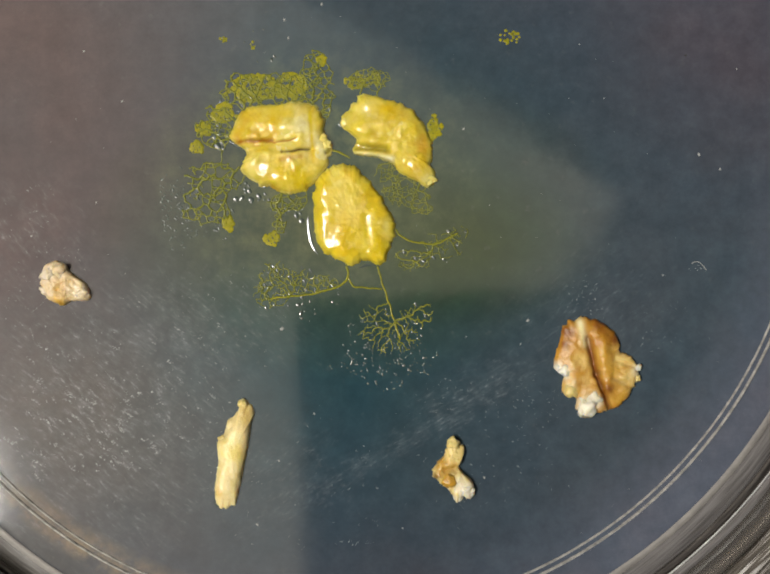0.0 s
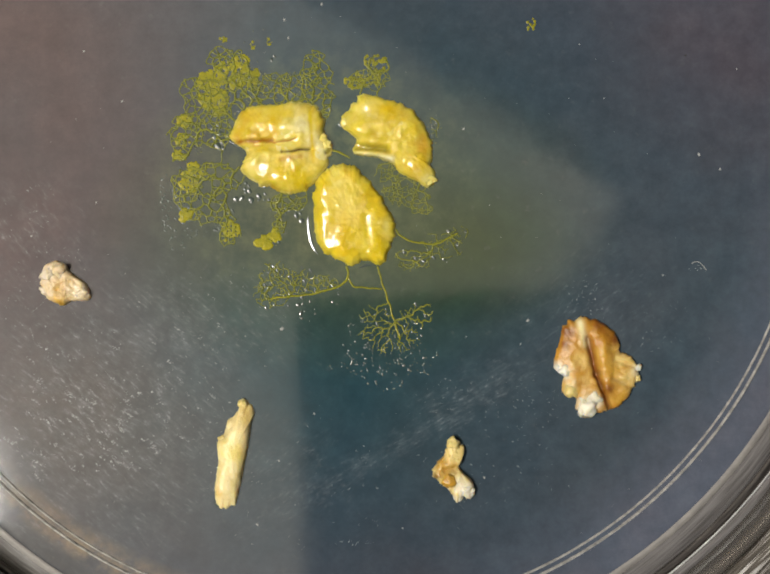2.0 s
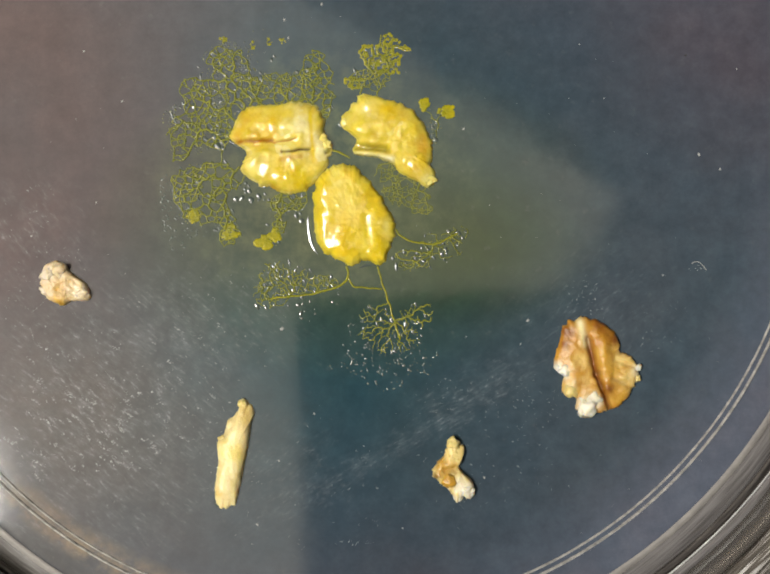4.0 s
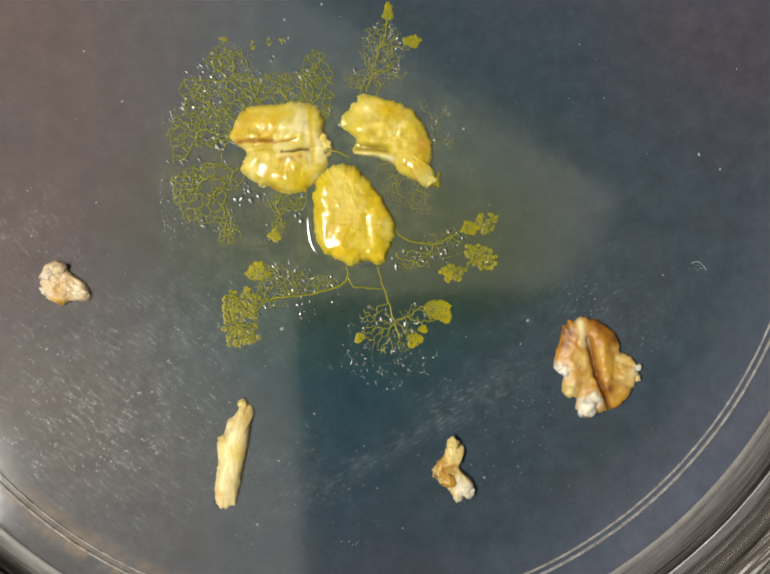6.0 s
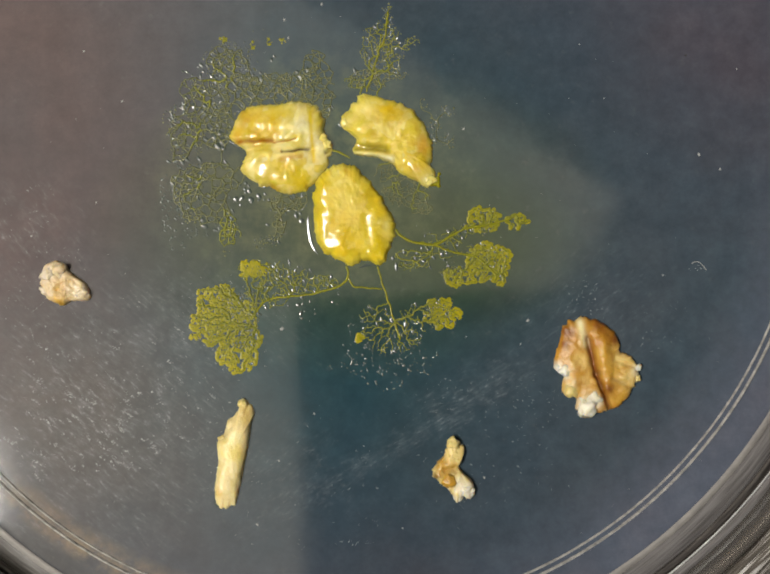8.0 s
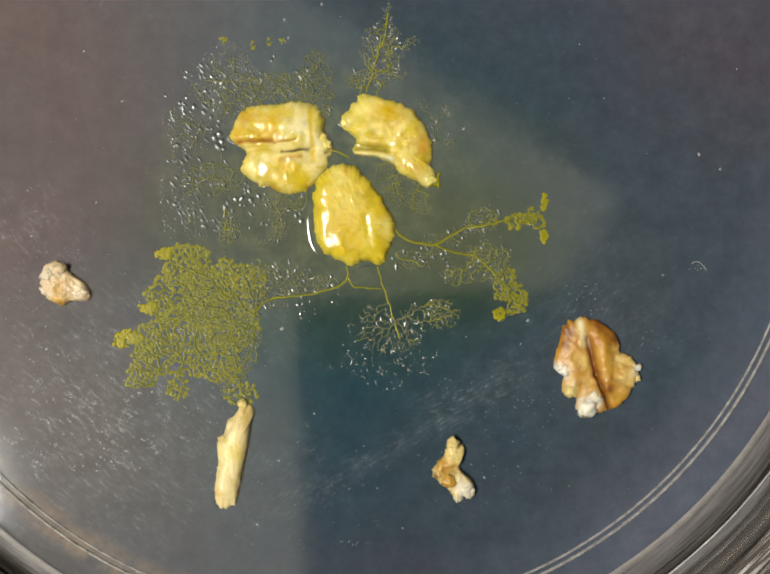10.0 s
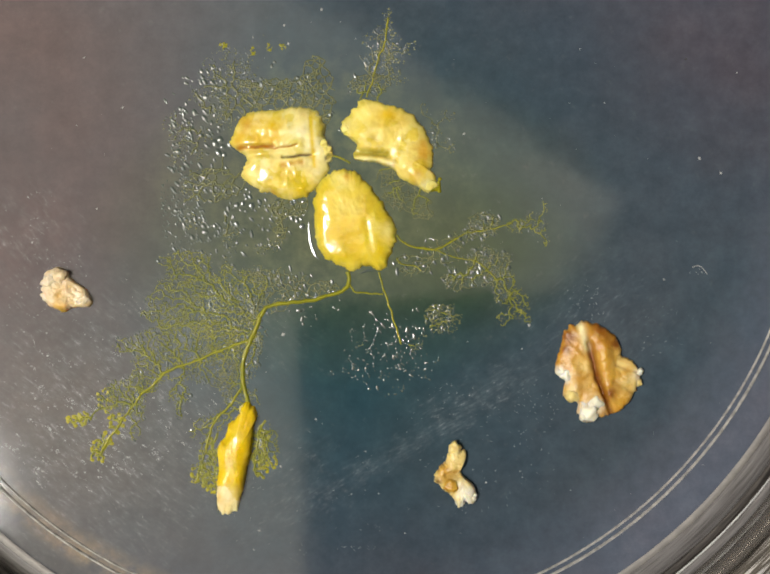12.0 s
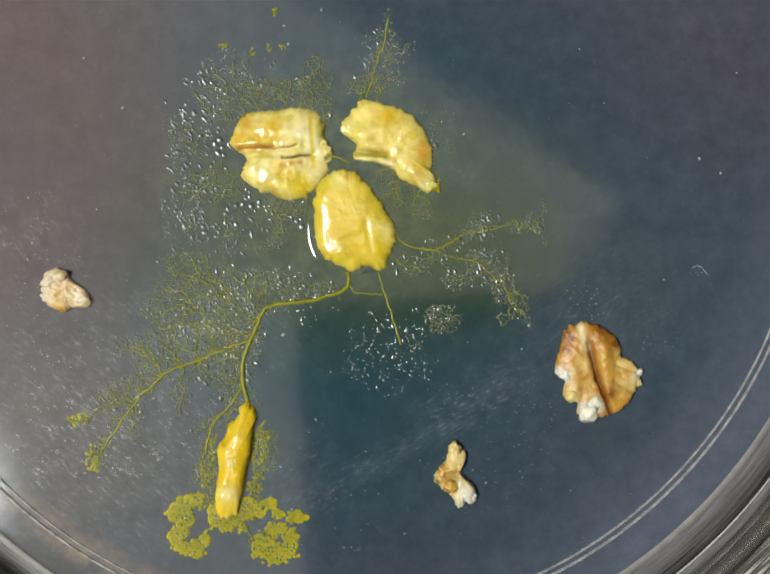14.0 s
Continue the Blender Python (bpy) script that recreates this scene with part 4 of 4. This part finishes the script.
fan(SIDE, [
    (395, 680, 78, 56, 9.2, 11.2), (320, 690, 52, 40, 9.8, 11.4), (262, 690, 34, 18, 9.9, 11.8), (305, 735, 46, 36, 9.9, 11.5), (440, 735, 60, 46, 9.2, 11.0), (285, 768, 30, 24, 10.0, 11.5), (362, 785, 22, 30, 10.0, 11.4), (362, 822, 8, 24, 10.6, 11.8)],
    7.2, 1.05, 0.20, 3.0, 1.0, 0.9, reach=0.4, fresh=1.4, ribbon=2.0, bulb=3.4, rich=0.8)
fan([(300, 785), (270, 810), (232, 862), (205, 900)], [
    (252, 786, 34, 26, 10.5, 12.0), (216, 800, 26, 22, 10.9, 12.4), (276, 815, 16, 34, 10.8, 11.9), (178, 838, 16, 5, 11.2, 12.6), (238, 845, 18, 20, 11.0, 13.0), (212, 885, 18, 16, 11.2, 13.6),
    (272, 868, 14, 16, 11.1, 12.2), (155, 840, 24, 10, 11.7, 13.7), (195, 908, 16, 26, 11.6, 13.9), (186, 922, 18, 26, 12.2, 15), (162, 842, 22, 13, 11.9, 15), (250, 800, 46, 40, 10.5, 11.9)],
    7.5, 1.1, 0.1, 3.0, 0.9, 0.8, reach=0.4, ribbon=2.3, bulb=3.8, solid=0, rich=1.9)
# down to the long flake and round it
fan([(490, 730), (488, 775), (502, 808), (515, 830), (535, 870)], [
    (490, 800, 34, 26, 9.6, 10.8), (475, 770, 36, 40, 9.3, 10.2), (440, 845, 34, 20, 10.3, 11.4), (405, 868, 22, 18, 10.6, 11.6), (408, 930, 14, 12, 10.8, 12.0),
    (520, 900, 18, 40, 10.7, 14), (545, 890, 22, 30, 10.8, 12.2), (540, 930, 22, 16, 11.0, 13.0)], 7.5, 1.1, 0.1, 2.6, 0.95, 0.8, ribbon=2.2, bulb=3.8, solid=0, rich=1.6)
fan([(470, 808), (440, 838), (425, 870), (415, 910)], [
    (420, 930, 22, 36, 11.2, 12.4), (400, 955, 16, 22, 11.6, 12.8), (435, 970, 16, 30, 11.7, 13.0)], 7.5, 1.1, 0.1, 2.0, 0.8, 0.8, ribbon=2.0, bulb=3.4, solid=0, rich=1.4)
fan([(465, 1010), (465, 1035)], [
    (465, 1050, 38, 22, 12.2, 14), (500, 1025, 34, 24, 12.3, 14), (535, 1015, 16, 16, 12.5, 13.6), (440, 1035, 22, 26, 12.5, 14),
    (395, 1006, 26, 15, 13.6, 15), (366, 1030, 27, 30, 13.7, 15), (362, 1076, 22, 30, 13.8, 15), (388, 1104, 34, 18, 13.86, 15), (414, 1084, 10, 16, 13.9, 15),
    (528, 1098, 24, 26, 13.7, 15), (560, 1116, 40, 22, 13.86, 15), (588, 1088, 17, 26, 13.84, 15), (558, 1066, 24, 16, 13.7, 15), (600, 1040, 22, 13, 13.4, 15), (545, 1012, 16, 12, 13.3, 15), (562, 1034, 12, 9, 13.4, 15)],
    10, 1.0, 0.0, 3.0, 1.0, 1.0, rich=0.9, solid=60, pits=0.05)


# lace along both sides of the long flake
fan([(508, 822), (522, 870), (516, 940), (502, 1005)], [
    (530, 872, 14, 24, 11.7, 15), (526, 930, 16, 32, 11.9, 15), (516, 985, 16, 26, 12.3, 15)], 7, 1.1, 0.3, None, 1.0, 1.2, bulb=3.4, ribbon=2.0, solid=0)
fan([(470, 830), (440, 870), (428, 930), (432, 1000)], [
    (430, 895, 12, 24, 11.6, 15), (420, 950, 14, 32, 12.0, 15), (426, 1008, 14, 24, 12.3, 15)], 7, 1.1, 0.3, None, 1.0, 1.2, bulb=3.4, ribbon=2.0, solid=0)


# the great vein, which thickens once it feeds the long flake
def trunk_vein(points, r, start, end=None):
    run = []
    p = np.array(points, float)
    for i in range(len(p) - 1):
        a, b, c, d = p[max(i - 1, 0)], p[i], p[i + 1], p[min(i + 2, len(p) - 1)]
        for f in np.arange(0, 1, 0.125):
            q = 0.5 * (2 * b + (c - a) * f + (2 * a - 5 * b + 4 * c - d) * f * f + (3 * b - a - 3 * c + d) * f ** 3)
            w = noise.noise(Vector((q[0] * 0.06, q[1] * 0.06, 5.0)))
            run.append((q[0] + 3.2 * w, q[1] + 2.4 * noise.noise(Vector((q[0] * 0.07, q[1] * 0.07, 8.0))), r * (1 + 0.25 * noise.noise(Vector((q[0] * 0.05, q[1] * 0.05, 9.0))))))
    run.append((*p[-1], r))
    ob = made("main_vein", *tubes([run], 0.3), RICH, slime)
    swell(ob, start, end, 0.9, rise=0.9)


trunk_vein([(706, 540), (710, 562), (700, 578), (670, 590), (630, 600), (580, 605), (545, 612), (528, 632)], 4.2, 10.6)
trunk_vein([(528, 632), (515, 668), (498, 705), (490, 750), (496, 785), (506, 815)], 4.6, 10.9)
trunk_vein([(490, 775), (470, 808), (440, 838), (425, 868), (415, 910)], 2.4, 11.2)
trunk_vein([(510, 680), (475, 690), (430, 708), (390, 725), (340, 742), (315, 765), (285, 790)], 2.8, 11.6)
trunk_vein([(285, 790), (255, 830), (232, 862), (205, 900)], 2.2, 12.0)
trunk_vein([(804, 468), (830, 488), (882, 498), (920, 478), (950, 465), (1000, 456), (1040, 444)], 2.6, 7.0, 12.3)
trunk_vein([(882, 498), (925, 514), (965, 520), (990, 540), (1010, 560)], 2.4, 7.4, 12.3)
trunk_vein([(804, 468), (830, 488), (882, 498), (920, 478), (950, 465), (1000, 456), (1040, 444)], 1.5, 8.0)
trunk_vein([(882, 498), (925, 514), (965, 520), (990, 540), (1010, 560)], 1.4, 8.2)
trunk_vein([(706, 540), (710, 562), (698, 578), (670, 590), (630, 599), (580, 604), (550, 608)], 2.3, 0)
trunk_vein([(550, 608), (528, 625), (512, 650)], 2.0, 5.2)
trunk_vein([(804, 468), (830, 488), (882, 497), (912, 484), (932, 474)], 1.9, 0)
trunk_vein([(804, 515), (818, 528), (840, 530), (856, 540)], 1.4, 0)
trunk_vein([(710, 562), (720, 582), (750, 586), (778, 588)], 1.8, 0)
trunk_vein([(770, 542), (778, 575), (790, 608), (802, 650), (815, 690)], 2.0, 0)
trunk_vein([(745, 188), (758, 150), (770, 110), (785, 70), (790, 25)], 1.7, 5.0)
trunk_vein([(678, 305), (695, 312), (712, 322)], 2.0, 0)


# ---- the slime's film on the flakes, thinning as the food is spent ----
def film(outline, high, spots, ground, ridges, lumps, seed, edge, first, last, more=0.0):
    for k, (steep, off) in enumerate(((0.05, 0.30 + more), (0.08, 0.14 + more), (0.11, 0.0 + more), (0.14, -0.12 + more))):
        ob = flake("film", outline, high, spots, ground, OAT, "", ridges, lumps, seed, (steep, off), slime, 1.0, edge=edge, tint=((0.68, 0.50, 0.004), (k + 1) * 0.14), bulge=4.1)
        low = pose(0, 0, -steep * (0.6 + off * 0.4) * mm)
        MOVES.append((ob, [(0, pose(0, 0, 0)), (first, pose(0, 0, 0)), (last, low), (14.01, low)]))


film(OAT_A, 0.85 * mm, SA, (0.74, 0.60, 0.14), RA, 0.2, 1, 0.58, 1.0, 13.5, 0.22)
film(OAT_B, 0.8 * mm, SB, (0.72, 0.56, 0.09), RB, 0.2, 2, 0.58, 3.0, 13.9, 0.25)
film(OAT_C, 0.85 * mm, SC, (0.70, 0.53, 0.05), RC, 0.07, 3, 0.58, 6.0, 13.9, 0.5)


# the coat that creeps down the long flake
def coat(y0, y1, start, over, side=None):
    def keep(q, rho):
        w = 26 * noise.fractal(Vector((q[0] * 0.035, q[1] * 0.03, 2.0)), 0.8, 2.0, 3) - 0.5 * (q[0] - 478)
        return y0 - 8 < q[1] + w < y1 + 8 and (side is None or side(q[0] - (502 - 0.17 * (q[1] - 840)) + 0.3 * w))
    ob = flake("coat", OAT_G, 0.9 * mm, ((486, 868, 14, (0.72, 0.54, 0.07)), (464, 990, 22, (0.76, 0.64, 0.24)), (470, 930, 10, (0.74, 0.58, 0.12))), (0.70, 0.49, 0.008), OAT, "", ((456, 885, 470, 870, 6, -0.2, None),), 0.12, 7, (0.1, 0.65), slime, 1.07, keep=keep, edge=0.6, bulge=3.0)
    for v in ob.data.vertices:
        v.co.z += 0.00012 + over * 0.00003
    MOVES.append((ob, [(0, pose(0, 0, -1.5 * mm)), (start - 0.4, pose(0, 0, -1.5 * mm)), (start + 0.3, pose(0, 0, 0)), (14.01, pose(0, 0, 0))]))


coat(760, 862, 10.75, 3)
coat(855, 925, 11.1, 2)
coat(918, 972, 11.35, 1)
coat(965, 1090, 12.2, 0)
swell(swollen("lobe", bays((876, 364, 24, 16)), 0.00018, (850, 350), 0.0), 4.2, None, 1.4, (20, 10))
swell(swollen("lobe", bays((863, 188, 15, 12)), 0.00014, (866, 230), 0.0), 10.6, 12.0, 0.7)
for (x0, y0, rx, ry), start, end in (((1040, 75, 22, 14), 0, 1.2), ((1080, 50, 12, 14), 1.1, 2.6), ((1100, 24, 12, 10), 2.3, 3.8)):
    swell(swollen("lobe", [(x, y, rng.uniform(1.8, 3.6)) for x, y in scatter((x0, y0, rx, ry), int(rx * ry / 18), 5)], 0.00005, (x0, y0), 0.0), start, end, 0.5, (-14, 10))


for x0, y0, rx, ry, start, end in ((514, 94, 5, 9, 0, None), (456, 80, 7, 5, 0, None), (548, 84, 9, 6, 0.8, None), (576, 82, 6, 5, 2.4, None), (560, 12, 4, 8, 12.4, None)):
    swell(swollen("lobe", [(x, y, rng.uniform(1.4, 2.8)) for x, y in scatter((x0, y0, rx, ry), 7, 3)], 0.00004, (x0, y0), 0.0, 0.5), start, end, 0.5)


# drops of clear jelly, left where the net round the first flake draws back
for start, fields in ((3.4, ((430, 165, 50, 36, 16), (372, 250, 34, 40, 14), (440, 300, 30, 60, 14))), (5.2, ((415, 180, 60, 50, 26), (372, 265, 40, 60, 26), (380, 350, 44, 40, 22), (430, 430, 50, 50, 20))),
                      (8.6, ((405, 200, 66, 62, 30), (366, 290, 34, 70, 26), (410, 410, 66, 70, 40), (520, 450, 60, 50, 20))), (11.2, ((400, 300, 64, 150, 40), (430, 480, 80, 60, 40), (560, 440, 50, 40, 12)))):
    spots = [(x, y, 2.7 + 4.2 * rng.random() ** 2) for cx, cy, rx, ry, n in fields for x, y in scatter((cx, cy, rx, ry), int(n * 0.68), 9)]
    swell(tagged(made("jelly_drop", *domes(spots, 0.175, 9, -52), CLEAR, slime), kind="stuff"), start, None, 0.4, rise=0.8)


# ---- clear droplets, residue and grit on the agar ----
def droplets(label, fields, seg=10):
    spots = []
    for cx, cy, rx, ry, n, r0, r1 in fields:
        spots += [(x, y, r0 + (r1 - r0) * rng.random() ** 2) for x, y in scatter((cx, cy, rx, ry), n, r0 * 2)]
    tagged(made("droplets", *domes(spots, 0.175, seg, -58, (1.0, 1.3)), CLEAR), label, "droplets", kind="stuff")


droplets("tiny clear water droplets left of the eaten flakes", [(370, 440, 50, 62, 110, 1.5, 3.4), (350, 400, 36, 40, 40, 1.4, 3.2), (440, 470, 40, 30, 22, 1.8, 4)])
droplets("tiny clear water droplets below the veins", [(790, 715, 105, 70, 150, 1.6, 3.2), (730, 745, 50, 16, 20, 1.5, 3.0)])
droplets("elongated clear slime drops beside the flakes", [(640, 610, 60, 40, 20, 2.5, 6), (510, 390, 34, 26, 16, 2.5, 7), (570, 425, 30, 18, 9, 2.5, 6), (450, 290, 14, 20, 5, 6, 10), (540, 90, 40, 40, 6, 2, 4.5), (610, 440, 8, 14, 3, 4, 7)])


def slivers(label, fields):
    """Pale scuffs and flecks lying on the gel, each a chain of tiny dry grains. fields: x, y, rx, ry, count, length, angle, spread."""
    grains = []
    for cx, cy, rx, ry, n, ln, ang, spread in fields:
        for x, y in scatter((cx, cy, rx, ry), n, 5):
            a = radians(ang + rng.normal(0, spread))
            l = ln * rng.uniform(0.15, 1.0) ** 1.4
            for k in range(max(1, int(l / 1.7))):
                u = rng.uniform(-1, 1)
                q = rng.normal(0, 0.5 + 0.08 * l)
                grains.append((x + l * u * math.cos(a) - q * math.sin(a), y + l * u * math.sin(a) + q * math.cos(a), rng.uniform(0.45, 1.0) * (1.5 - 0.9 * abs(u)) * (1.4 if ln > 12 else 1.0)))
    tagged(made("residue", *domes(grains, 0.12, 6, -38, (1.0, 1.7)), SPECK), label, "residue", kind="stuff")


slivers("faint pale scratches and flecks on the gel", [
    (200, 850, 200, 170, 80, 6, 38, 14), (130, 900, 130, 90, 40, 22, 40, 8), (230, 880, 130, 90, 36, 20, 36, 8), (160, 780, 150, 60, 20, 17, 38, 12), (60, 620, 60, 60, 24, 6, 40, 40), (380, 800, 80, 80, 16, 14, 42, 10), (340, 680, 150, 60, 12, 14, 38, 8), (120, 690, 90, 60, 16, 12, 30, 30), (420, 660, 220, 140, 50, 6, 40, 25), (960, 810, 150, 50, 60, 3.4, -28, 24), (620, 1000, 200, 120, 40, 6, -35, 30),
    (1000, 960, 160, 90, 60, 4, 20, 60), (1090, 830, 60, 60, 40, 2.6, -50, 50), (1190, 610, 50, 50, 36, 7, -40, 30), (1350, 660, 60, 60, 30, 4, 0, 60),
    (100, 540, 80, 50, 40, 5, 30, 40), (780, 580, 760, 560, 130, 2.6, 0, 90), (60, 430, 60, 60, 20, 9, 50, 14), (1420, 545, 14, 8, 4, 9, 40, 10), (470, 920, 60, 110, 40, 5, -70, 25), (740, 1103, 40, 4, 7, 8, 0, 6)])
flecks = [(655, 8, 3.2), (579, 40, 2.6), (587, 77, 2.8), (249, 206, 2.6), (944, 262, 2.6), (1466, 344, 2.8), (1423, 314, 3.4), (574, 669, 4.0), (1075, 652, 3.6), (1060, 700, 1.8), (171, 104, 2.0),
          (64, 480, 2.2), (1230, 200, 1.6), (1500, 140, 1.6), (1180, 90, 1.6), (640, 842, 2.2), (568, 938, 2.6), (986, 972, 2.4), (524, 1068, 2.6), (820, 1075, 1.8), (1350, 560, 2.0), (452, 78, 2.2), (196, 412, 1.8)]
tagged(made("flecks", *domes(flecks, 0.5, 6), FLECK), "scattered tiny white flecks on the gel", "flecks", kind="stuff")
curl = [(1408 + 30 * f, 536 + 14 * f * f - 6 * math.sin(math.pi * f), 0.9) for f in (0, 0.2, 0.4, 0.6, 0.8, 1.0)]
tagged(made("fibre", *tubes([curl]), FLECK), "short curled pale fibre on the gel", "fibre")
spot = made("grit", *domes([(1396, 112, 2.6)], 0.6), DOT)
tagged(spot, "single tiny black grit on the gel", "grit")


def motions():
    for ob, rows in MOVES:
        walk(ob, rows)


motions()
